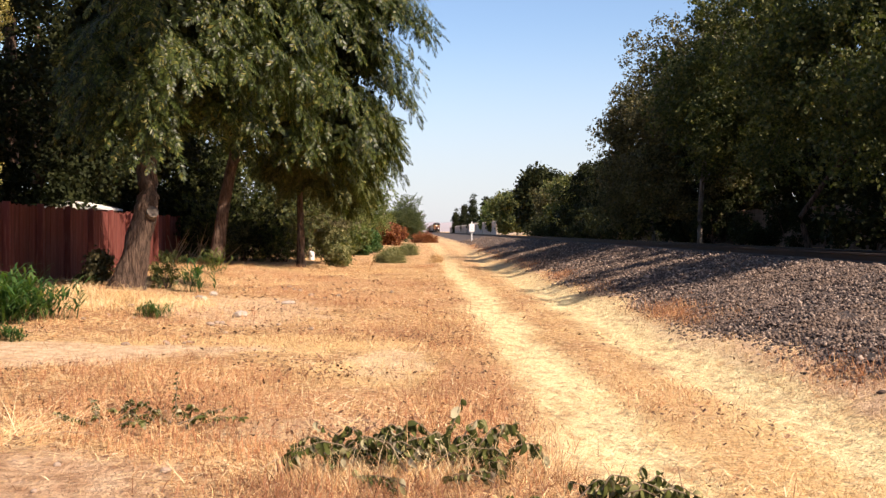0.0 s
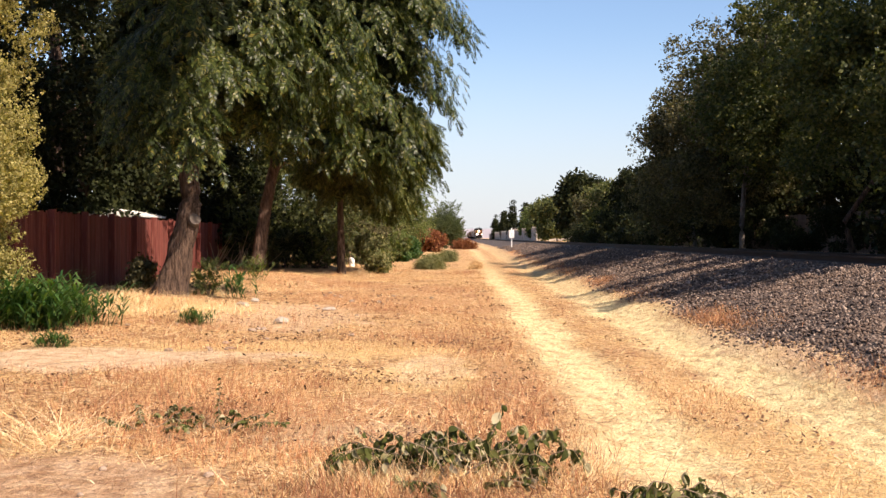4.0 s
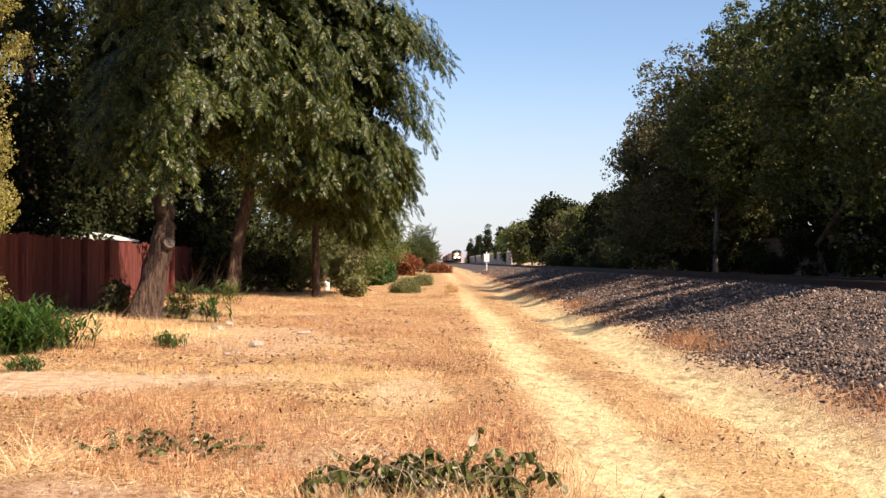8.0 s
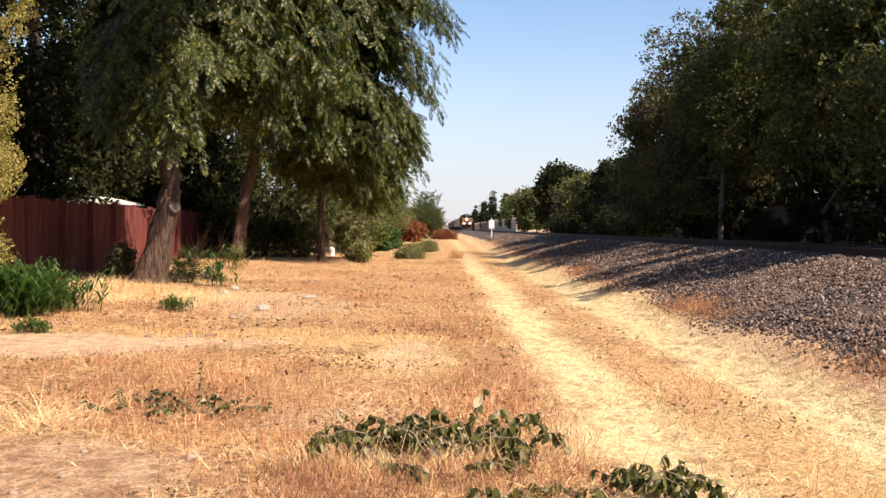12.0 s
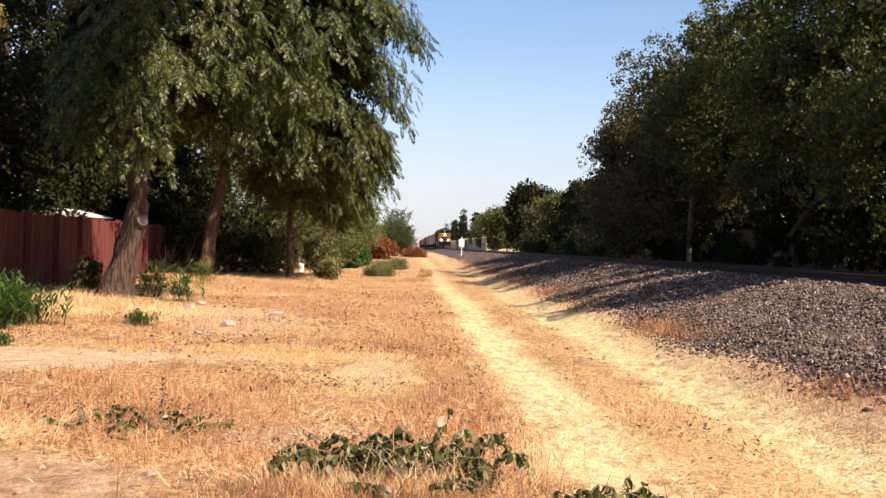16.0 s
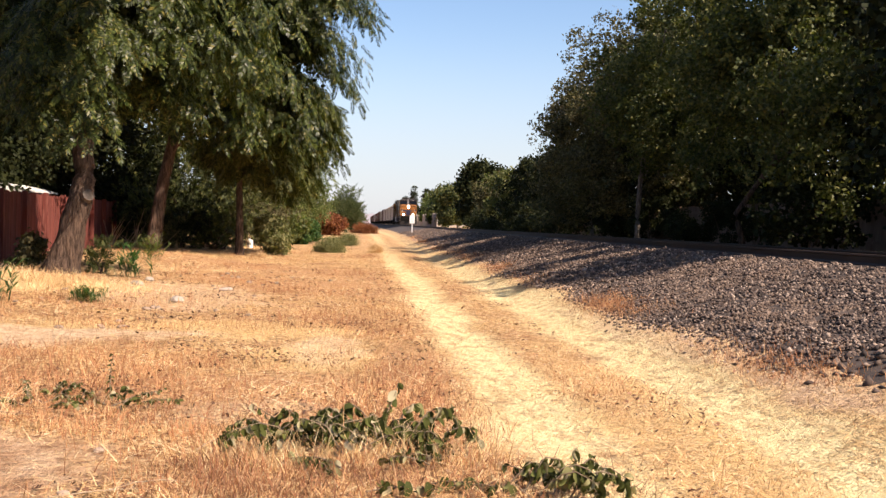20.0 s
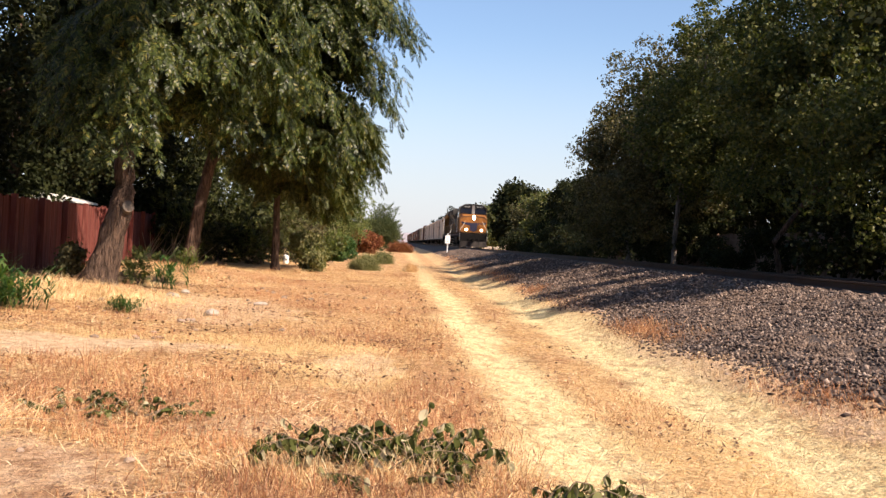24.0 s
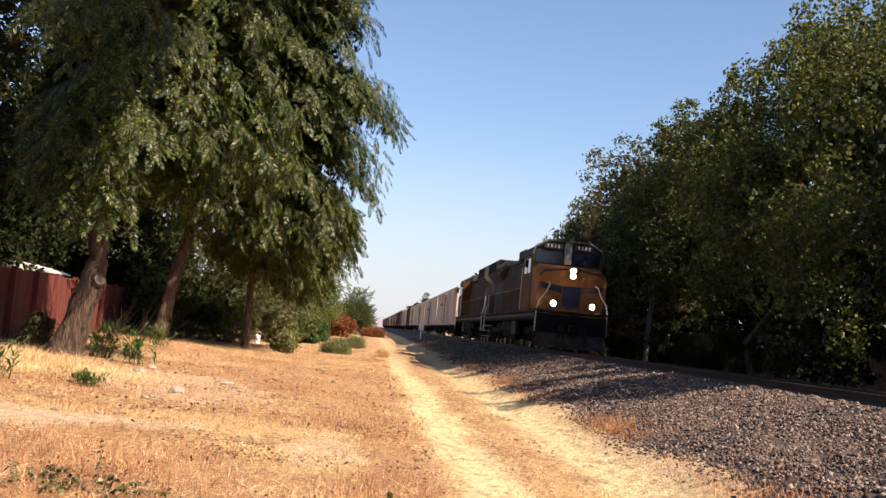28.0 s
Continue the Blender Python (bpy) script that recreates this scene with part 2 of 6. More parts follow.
def grass_material(name, stops, through_light=0.25):
    m = Mat(name, 0.7, 0, 0.25)
    col = m.ramp(m.island(), stops)
    col = m.mix(m.math("MULTIPLY", m.grey(m.noise(0.6, 5, 0.65), 0.44, 0.58), 0.65), col, tuple(v * 0.85 for v in stops[0][1]))
    m.colour(col)
    tr = m.node("ShaderNodeBsdfTranslucent")
    m.link(col, tr.inputs[0])
    mx = m.node("ShaderNodeMixShader", Fac=through_light)
    m.link(m.b.outputs[0], mx.inputs[1])
    m.link(tr.outputs[0], mx.inputs[2])
    m.link(mx.outputs[0], m.t.nodes["Material Output"].inputs[0])
    return m.m


def board_material(name, a, b, worn):
    m = Mat(name, 0.85, 0, 0.25)
    at = m.where(True)
    n = m.noise(5, 5, 0.6, at=at, squash=(3, 3, 0.25))
    col = m.mix(m.island(), a, b)
    col = m.mix(m.math("MULTIPLY", m.grey(n, 0.5, 0.72), 0.6), col, worn)
    return m.colour(col).bump(n, 0.4, 0.01).m


def glow(name, c, power):
    m = Mat(name, 0.3)
    m.b.inputs["Emission Color"].default_value = (*c, 1)
    m.b.inputs["Emission Strength"].default_value = power
    return m.colour(c).m


GROUND = ground_material()
BALLAST = stone_material("ballast_stone", [(0.0, (0.020, 0.013, 0.010)), (0.45, (0.070, 0.047, 0.036)), (0.75, (0.165, 0.112, 0.083)), (1.0, (0.42, 0.32, 0.245))])
BALLAST_BED = plain("ballast_bed", (0.065, 0.047, 0.037), 0.95, grain=9, depth=0.5, local=False, bump=0.8)
BARK = bark_material("brown_bark", (0.030, 0.019, 0.013), (0.19, 0.125, 0.09))
BARK_PALE = bark_material("pale_bark", (0.06, 0.05, 0.04), (0.27, 0.23, 0.19))
CUT_WOOD = plain("cut_wood", (0.12, 0.095, 0.075), 0.9, grain=12, depth=0.5)
LEAF_DROOP = leafy("drooping_leaves", [(0.0, (0.013, 0.020, 0.005)), (0.5, (0.036, 0.053, 0.011)), (0.85, (0.090, 0.110, 0.023)), (1.0, (0.20, 0.17, 0.042))], 0.18, 0.4, 0.2)
# dark leaves, with the deep shade under and inside crowns put into the colour
LEAF_DARK_SHADE = leafy("dark_shade_leaves", [(0.0, (0.011, 0.015, 0.005)), (0.6, (0.022, 0.028, 0.009)), (1.0, (0.040, 0.044, 0.014))], 0.08, 0.65, 0.1)
LEAF_MID = leafy("green_leaves", [(0.0, (0.034, 0.045, 0.014)), (0.6, (0.085, 0.100, 0.029)), (1.0, (0.20, 0.19, 0.065))], 0.25, 0.55, 0.2)
LEAF_OLIVE = leafy("olive_leaves", [(0.0, (0.046, 0.045, 0.021)), (0.6, (0.097, 0.088, 0.042)), (1.0, (0.19, 0.165, 0.08))], 0.2, 0.6, 0.15)
LEAF_GOLD = leafy("yellow_green_leaves", [(0.0, (0.19, 0.165, 0.05)), (0.6, (0.33, 0.285, 0.095)), (1.0, (0.46, 0.39, 0.17))], 0.35, 0.6, 0.2)
LEAF_LIGHT = leafy("light_green_leaves", [(0.0, (0.07, 0.10, 0.03)), (0.6, (0.13, 0.155, 0.05)), (1.0, (0.22, 0.22, 0.09))], 0.4, 0.5)
LEAF_RED = leafy("rusty_leaves", [(0.0, (0.13, 0.04, 0.022)), (0.6, (0.28, 0.10, 0.045)), (1.0, (0.36, 0.17, 0.07))], 0.3, 0.7)
LEAF_REED = leafy("reed_leaves", [(0.0, (0.025, 0.065, 0.018)), (0.6, (0.055, 0.115, 0.03)), (1.0, (0.15, 0.20, 0.06))], 0.35, 0.4)
LEAF_GREY = leafy("grey_green_leaves", [(0.0, (0.045, 0.06, 0.026)), (0.6, (0.085, 0.105, 0.045)), (1.0, (0.14, 0.15, 0.07))], 0.3, 0.7, 0.15)
LEAF_SAGE = leafy("sage_leaves", [(0.0, (0.11, 0.12, 0.045)), (0.6, (0.18, 0.18, 0.075)), (1.0, (0.28, 0.25, 0.12))], 0.3, 0.7)
STRAW = grass_material("straw", [(0.0, (0.42, 0.22, 0.09)), (0.35, (0.60, 0.37, 0.155)), (0.7, (0.76, 0.54, 0.25)), (1.0, (0.88, 0.72, 0.42))])
STRAW_RUST = grass_material("rust_straw", [(0.0, (0.28, 0.115, 0.055)), (0.4, (0.46, 0.21, 0.095)), (0.75, (0.60, 0.33, 0.15)), (1.0, (0.74, 0.50, 0.26))])
DEAD_STALK = grass_material("dead_stalk", [(0.0, (0.13, 0.055, 0.03)), (0.4, (0.30, 0.14, 0.075)), (0.75, (0.48, 0.27, 0.14)), (1.0, (0.66, 0.46, 0.27))])
STRAW_PALE = grass_material("pale_straw", [(0.0, (0.62, 0.40, 0.18)), (0.5, (0.80, 0.58, 0.29)), (1.0, (0.92, 0.78, 0.50))])
RED_BOARD = board_material("red_stained_board", (0.095, 0.024, 0.018), (0.15, 0.040, 0.030), (0.26, 0.11, 0.085))
BROWN_BOARD = board_material("brown_board", (0.14, 0.085, 0.06), (0.19, 0.125, 0.09), (0.26, 0.18, 0.13))


# ---- shapes ----
def smooth(a, b, v):
    u = np.clip((np.asarray(v, float) - a) / (b - a), 0, 1)
    return u * u * (3 - 2 * u)


def shape(name, verts, faces, material, soft=False):
    """A mesh from an array of places and a list or array of faces with equal corner counts."""
    me = bpy.data.meshes.new(name)
    verts, faces = np.asarray(verts, np.float32), np.asarray(faces, np.int32)
    k = faces.shape[1]
    me.vertices.add(len(verts))
    me.vertices.foreach_set("co", verts.ravel())
    me.loops.add(faces.size)
    me.loops.foreach_set("vertex_index", faces.ravel())
    me.polygons.add(len(faces))
    me.polygons.foreach_set("loop_start", np.arange(0, faces.size, k, dtype=np.int32))
    if soft:
        me.polygons.foreach_set("use_smooth", np.ones(len(faces), bool))
    me.update(calc_edges=True)
    me.materials.append(material)
    return me


def part(name, bm, material, parent=None, label="", soft=False):
    """Links a bmesh (or a mesh) as one mesh object under a thing or a part."""
    if isinstance(bm, bmesh.types.BMesh):
        me = bpy.data.meshes.new(name)
        bmesh.ops.recalc_face_normals(bm, faces=bm.faces)
        bm.to_mesh(me)
        bm.free()
        me.materials.append(material)
        if soft:
            me.polygons.foreach_set("use_smooth", np.ones(len(me.polygons), bool))
    else:
        me = bm
    ob = new(name, me)
    if parent:
        ob.parent = parent
    return tagged(ob, label)


def thing(name, m, label, category, group="", kind=""):
    ob = new(name)
    ob.empty_display_size = 0.2
    ob.matrix_basis = m
    return tagged(ob, label, category, group, kind)


def box(bm, x0, x1, y0, y1, z0, z1, bevel=0.0, taper=None):
    """A box with bevelled edges; taper=(dx, dy) draws in its top."""
    vs = [bm.verts.new((x, y, z)) for z in (z0, z1) for y in (y0, y1) for x in (x0, x1)]
    if taper:
        cx, cy = (x0 + x1) / 2, (y0 + y1) / 2
        for v in vs[4:]:
            v.co.x -= math.copysign(taper[0], v.co.x - cx)
            v.co.y -= math.copysign(taper[1], v.co.y - cy)
    fs = [bm.faces.new([vs[i] for i in q]) for q in ((0, 2, 3, 1), (4, 5, 7, 6), (0, 1, 5, 4), (2, 6, 7, 3), (0, 4, 6, 2), (1, 3, 7, 5))]
    if bevel:
        edges = list({e for f in fs for e in f.edges})
        bmesh.ops.bevel(bm, geom=edges, offset=bevel, segments=1, affect="EDGES")
    return bm


def one_box(*a, **k):
    return box(bmesh.new(), *a, **k)


def rod(bm, a, b, r0, r1=None, seg=8):
    r1 = r0 if r1 is None else r1
    a, b = Vector(a), Vector(b)
    q = (b - a).to_track_quat("Z", "Y")
    rings = []
    for p, r in ((a, r0), (b, r1)):
        rings.append([bm.verts.new(p + q @ Vector((r * math.cos(2 * math.pi * i / seg), r * math.sin(2 * math.pi * i / seg), 0))) for i in range(seg)])
    for i in range(seg):
        j = (i + 1) % seg
        bm.faces.new((rings[0][i], rings[0][j], rings[1][j], rings[1][i]))
    bm.faces.new(rings[0][::-1])
    bm.faces.new(rings[1])
    return bm


def loft(bm, sections):
    """A closed skin through rings of equal count, capped."""
    rings = [[bm.verts.new(p) for p in s] for s in sections]
    n = len(rings[0])
    for a, b in zip(rings, rings[1:]):
        for i in range(n):
            j = (i + 1) % n
            bm.faces.new((a[i], a[j], b[j], b[i]))
    bm.faces.new(rings[0][::-1])
    bm.faces.new(rings[-1])
    return bm


def tube(points, radii, rng, seg=10, rough=0.0):
    """Places and faces of a bent, tapered, knobbly stem."""
    pts = [Vector(p) for p in points]
    verts, faces = [], []
    for i, (p, r) in enumerate(zip(pts, radii)):
        d = (pts[min(i + 1, len(pts) - 1)] - pts[max(i - 1, 0)]).normalized()
        q = d.to_track_quat("Z", "Y")
        for k in range(seg):
            a = 2 * math.pi * k / seg
            rr = r * (1 + rough * rng.uniform(-1, 1))
            verts.append(p + q @ Vector((rr * math.cos(a), rr * math.sin(a), 0)))
    for i in range(len(pts) - 1):
        for k in range(seg):
            j = (k + 1) % seg
            faces.append((i * seg + k, i * seg + j, (i + 1) * seg + j, (i + 1) * seg + k))
    return verts, faces


# ---- ground ----
BANK = ((0.6, 0.0), (2.4, -0.06), (3.1, -0.06), (3.7, 0.08), (6.9, 0.93), (7.2, 0.98), (9.6, 0.98), (10.1, 0.92), (11.0, 0.78), (14.0, 0.95), (3000.0, 0.95))


def height(x, y):
    """The ground's height: a field that rises to the fence, and the railway's bank."""
    x, y = np.asarray(x, float), np.asarray(y, float)
    bank = np.interp(x, [p[0] for p in BANK], [p[1] for p in BANK])
    left = 0.26 * (1 - smooth(-8.5, -2.5, x)) * smooth(8, 22, y)
    far = 0.28 * smooth(40, 120, y) * (1 - smooth(3.5, 7.0, x))
    mound = 0.35 * np.exp(-(((x - 0.2) / 0.9) ** 2) - ((y - 94) / 5) ** 2)
    ruts = -0.05 * np.exp(-(((x - 1.42) / 0.4) ** 2)) - 0.05 * np.exp(-(((x - 3.25) / 0.4) ** 2))
    lumps = 0.03 * np.sin(x * 1.7 + 0.6 * np.sin(y * 0.9)) * np.sin(y * 1.1 + 0.8 * np.sin(x * 0.7)) + 0.015 * np.sin(x * 5.1 + y * 2.3) * np.sin(y * 4.3 - x)
    return bank + left + far + mound + (ruts + lumps) * (1 - smooth(3.4, 4.2, x)) * smooth(600, 300, np.abs(y))


def spread(near_a, near_b, step, reach, grow=1.18):
    v = list(np.arange(near_a, near_b + 1e-6, step))
    d = step
    while v[-1] < reach:
        d *= grow
        v.append(v[-1] + d)
    d = step
    while v[0] > -reach:
        d *= grow
        v.insert(0, v[0] - d)
    return np.array(v)


def sheet(name, xs, ys, fn, material):
    gx, gy = np.meshgrid(xs, ys)
    verts = np.stack([gx.ravel(), gy.ravel(), fn(gx, gy).ravel()], 1)
    nx = len(xs)
    i = (np.arange(len(ys) - 1)[:, None] * nx + np.arange(nx - 1)[None]).ravel()
    return new(name, shape(name, verts, np.stack([i, i + 1, i + 1 + nx, i + nx], 1), material, True))


ground = sheet("ground", spread(-14, 15, 0.25, 4000), spread(-6, 62, 0.3, 4500), height, GROUND)
tagged(ground, "dry straw-covered earth with two pale wheel ruts", "ground", kind="structure")


def bed(x, y):
    lump = 0.025 * np.sin(x * 9.1 + 2 * np.sin(y * 3.7)) * np.sin(y * 8.3 + 2 * np.sin(x * 4.1))
    return height(x, y) + 0.06 * smooth(3.8, 4.7, x - 0.1 + 0.10 * np.sin(y * 1.3) + 0.12 * np.sin(y * 0.47)) * smooth(10.8, 10.4, x) - 0.02 + lump * smooth(3.9, 4.6, x)


ballast_bed = sheet("ballast_bed", np.concatenate([[3.7], np.arange(3.9, 10.7, 0.25), [10.85]]), np.concatenate([np.arange(-12, 70, 0.3), np.arange(70, 300, 2), np.arange(300, 1500, 20)]), bed, BALLAST_BED)
tagged(ballast_bed, "grey crushed-stone bed of the railway bank", "railway ballast", kind="structure")


def stones():
    """Crushed stone strewn over the bank, smaller and thinner towards its toe."""
    rng = np.random.default_rng(11)
    base_v = np.array([(1, 0, 0), (-1, 0, 0), (0, 1, 0), (0, -1, 0), (0, 0, 1), (0, 0, -1)], float)
    base_f = np.array([(0, 2, 4), (2, 1, 4), (1, 3, 4), (3, 0, 4), (2, 0, 5), (1, 2, 5), (3, 1, 5), (0, 3, 5)])
    all_v, all_f, start = [], [], 0
    # stretch of the bank, stones, mean size
    for y0, y1, n, size, edge in ((10, 20, 36000, 0.0197, 0.30), (20, 34, 21000, 0.026, 0.28), (34, 60, 15000, 0.028, 0.25), (60, 120, 6000, 0.038, 0.2), (-8, 10, 5000, 0.036, 0.25)):
        y = rng.uniform(y0, y1, n)
        x = 7.3 - (7.3 - 3.5) * rng.uniform(0, 1, n) ** 0.95  - rng.exponential(edge, n) * (rng.uniform(0, 1, n) < 0.10)
        s = size * rng.uniform(0.6, 1.5, n)[:, None] * rng.uniform(0.65, 1.25, (n, 3)) * np.array([1, 1, 0.75])
        keep = smooth(3.5, 4.7, x - 0.1 + 0.10 * np.sin(y * 1.3) + 0.12 * np.sin(y * 0.47)) ** 1.6 > rng.uniform(0, 0.8, n)
        x, y, s = x[keep], y[keep], s[keep]
        n = len(x)
        z = np.maximum(bed(x, y), height(x, y)) + s[:, 2] * 0.25
        v = base_v[None] * s[:, None, :] * (1.15 + rng.uniform(-0.35, 0.35, (n, len(base_v), 1))) + rng.normal(0, 0.32, (n, len(base_v), 3)) * s[:, None, :]
        a = rng.uniform(0, 6.28, n)
        c, sn = np.cos(a)[:, None], np.sin(a)[:, None]
        v = np.stack([v[:, :, 0] * c - v[:, :, 1] * sn, v[:, :, 0] * sn + v[:, :, 1] * c, v[:, :, 2]], 2) + np.stack([x, y, z], 1)[:, None, :]
        all_v.append(v.reshape(-1, 3))
        all_f.append((base_f[None] + (np.arange(n) * len(base_v))[:, None, None] + start).reshape(-1, 3))
        start += n * len(base_v)
    ob = new("ballast_stones", shape("ballast_stones", np.concatenate(all_v), np.concatenate(all_f), BALLAST))
    return tagged(ob, "angular grey ballast stones on the railway bank", "gravel", kind="stuff")


stones()


def track():
    line = thing("railway_track", pose(TRACK_X, 0, RAIL), "rusty steel rails on dark wooden sleepers in ballast", "railway track", kind="structure")
    steel = plain("rail_steel", (0.045, 0.030, 0.023), 0.8, 0.0, 8)
    tie_mat = plain("sleeper_wood", (0.075, 0.055, 0.042), 0.95, 0, 10, 0.4)
    prof = [(-0.075, -0.172), (0.075, -0.172), (0.075, -0.155), (0.012, -0.13), (0.012, -0.045), (0.037, -0.03), (0.037, 0), (-0.037, 0), (-0.037, -0.03), (-0.012, -0.045), (-0.012, -0.13), (-0.075, -0.155)]
    for side in (-1, 1):
        part("rail", loft(bmesh.new(), [[(side * 0.7545 + px, y, pz) for px, pz in prof] for y in (-60, 1500)]), steel, line)
    tie = one_box(-1.3, 1.3, -0.115, 0.115, -0.34, -0.172, 0.012)
    tie_me = bpy.data.meshes.new("sleeper")
    tie.to_mesh(tie_me)
    tie.free()
    tie_me.materials.append(tie_mat)
    for i in range(150):
        ob = part("sleeper", tie_me, tie_mat, line)
        ob.location = (0.02 * math.sin(i * 7.1), 6 + i * 0.55, 0.004 * math.sin(i * 3.3))


track()


# ---- plants ----
def feather(pairs=7, length=0.55, leaf=0.10, width=0.024, bend=0.0):
    """A drooping twig with pairs of narrow leaflets: corners of diamonds along +z."""
    q = []
    for i in range(pairs):
        z = length * (i + 0.6) / pairs
        for s in (-1, 1):
            a = 0.6 + 0.25 * math.sin(i * 2.1 + s)
            d = np.array([s * math.sin(a), 0.25 * math.cos(i * 1.7), math.cos(a)])
            w = np.array([0.1, 1.0, 0.0]) * width if i % 2 else np.array([math.cos(a), 0.3, -s * math.sin(a)]) * width
            b = np.array([0, -bend * z * z, z])
            q += [b, b + d * leaf * 0.5 + w, b + d * leaf, b + d * leaf * 0.5 - w]
    return np.array(q)


def bunch(n=9, radius=0.2, leaf=0.10, width=0.035, seed=1):
    """A twig's end with leaves all round."""
    rng = np.random.default_rng(seed)
    q = []
    for _ in range(n):
        p = rng.normal(0, 0.5, 3) * radius
        d = rng.normal(0, 1, 3)
        d /= np.linalg.norm(d)
        w = np.cross(d, rng.normal(0, 1, 3))
        w *= width / np.linalg.norm(w)
        q += [p, p + d * leaf * 0.5 + w, p + d * leaf, p + d * leaf * 0.5 - w]
    return np.array(q)


def scatter(rng, centres, radii, per, template, size=(0.7, 1.3), droop=0.5):
    """Twigs over lumps: the places and faces of all their leaves."""
    n = len(centres) * per
    c, r = np.repeat(centres, per, 0), np.repeat(radii, per, 0)
    out = rng.normal(0, 1, (n, 3))
    out /= np.linalg.norm(out, axis=1)[:, None]
    p = c + out * r * (rng.uniform(0.15, 1, n) ** 0.4)[:, None]
    ax = out * 0.8 + np.array([0, 0, -droop]) + rng.normal(0, 0.5, (n, 3))
    ax /= np.linalg.norm(ax, axis=1)[:, None]
    u = np.cross(ax, rng.normal(0, 1, (n, 3)))
    u /= np.linalg.norm(u, axis=1)[:, None]
    w = -np.cross(ax, u)
    s = rng.uniform(size[0], size[1], n)
    t = template[None] * s[:, None, None]
    v = p[:, None] + t[:, :, 0:1] * u[:, None] + t[:, :, 1:2] * w[:, None] + t[:, :, 2:3] * ax[:, None]
    return v.reshape(-1, 3)


def pinnate(pairs=7, length=0.48, leaf=0.15, width=0.023, bend=0.25):
    """One compound leaf in its own plane: leaflets in pairs along +z, and one at the tip; y is its upper side."""
    q = []
    for i in range(pairs):
        z = length * (0.12 + 0.8 * i / (pairs - 1))
        a = 1.05 - 0.45 * i / (pairs - 1)
        for s in (-1, 1):
            size = leaf * (0.75 + 0.35 * math.sin(math.pi * (i + 0.6) / pairs))
            d = np.array([s * math.sin(a), -0.30 + 0.12 * math.sin(i * 2.3 + s), math.cos(a)]) * size
            w = np.array([math.cos(a), 0.25 * math.sin(i * 1.9 + 2 * s), -s * math.sin(a)]) * width
            b = np.array([0, -bend * z * z, z])
            q += [b, b + d * 0.42 + w, b + d, b + d * 0.42 - w]
    b = np.array([0, -bend * length * length, length * 0.95])
    d, w = np.array([0, -0.35, 0.95]) * leaf, np.array([width, 0, 0])
    return np.array(q + [b, b + d * 0.42 + w, b + d, b + d * 0.42 - w])


def boughs(rng, tips, hubs, reach, template, leaves=(12, 6), size=(0.75, 1.2), sag=0.9, droop=0.9):
    """Leafy boughs: a main twig from its hub to each tip, four side twigs, compound leaves to both sides of them."""
    up = np.array([0, 0, 1.0])

    def unit(v):
        return v / np.maximum(np.linalg.norm(v, axis=1), 1e-6)[:, None]

    f = tips - hubs
    f[:, 2] *= 0.45
    f = unit(f + rng.normal(0, 1.1, f.shape) * np.array([1, 1, 0.25]))
    side = unit(np.cross(f, up))
    span = reach * rng.uniform(0.7, 1.3, len(tips))[:, None]
    foot = tips - f * span * 0.6 + up * span * 0.35
    twigs = [(foot, f, span, leaves[0])]
    for k, a in enumerate((0.2, 0.38, 0.56, 0.74)):
        way = unit(f * 0.75 + side * (0.85 if k % 2 else -0.85) + rng.normal(0, 0.15, f.shape))
        twigs.append((foot + f * span * a - up * sag * span * a * a, way, span * (0.62 - 0.25 * a), leaves[1]))
    all_p, all_ax, all_f = [], [], []
    for start, way, ln, n in twigs:
        across = unit(np.cross(way, up))
        for j in range(n):
            a = (j + 0.5) / n * np.ones((len(tips), 1)) + rng.uniform(-0.4, 0.4, (len(tips), 1)) / n
            all_p.append(start + way * ln * a - up * sag * ln * a * a)
            all_ax.append(unit(way * (0.4 + 0.4 * a) + across * (0.75 if j % 2 else -0.75) - up * (droop * rng.uniform(0.4, 1.6, a.shape) + 0.6 * a) + rng.normal(0, 0.2, f.shape)))
            all_f.append(f)
    p, ax, f = np.concatenate(all_p), np.concatenate(all_ax), np.concatenate(all_f)
    lift = up * 0.55 + f * 0.9 + rng.normal(0, 0.35, p.shape)
    u = unit(np.cross(ax, lift))
    w = np.cross(u, ax)
    t = template[None] * rng.uniform(size[0], size[1], (len(p), 1, 1))
    v = p[:, None] + t[:, :, 0:1] * u[:, None] + t[:, :, 1:2] * w[:, None] + t[:, :, 2:3] * ax[:, None]
    return v.reshape(-1, 3)


def lumps(rng, ball, n, r0, r1, hollow=0.55, low=-1.0):
    """Leaf lumps filling an ellipsoid (x, y, z, rx, ry, rz), most near its skin."""
    cx, cy, cz, rx, ry, rz = ball
    d = rng.normal(0, 1, (n, 3))
    d /= np.linalg.norm(d, axis=1)[:, None]
    d[:, 2] = np.where(d[:, 2] < low, -d[:, 2], d[:, 2])
    k = rng.uniform(hollow ** 3, 1, n)[:, None] ** (1 / 3) * rng.uniform(0.9, 1.12, (n, 1))
    c = np.array([cx, cy, cz]) + d * k * np.array([rx, ry, rz])
    r = rng.uniform(r0, r1, (n, 1)) * np.array([1, 1, 0.8])
    return c, r


def quads(v):
    return np.arange(len(v)).reshape(-1, 4)


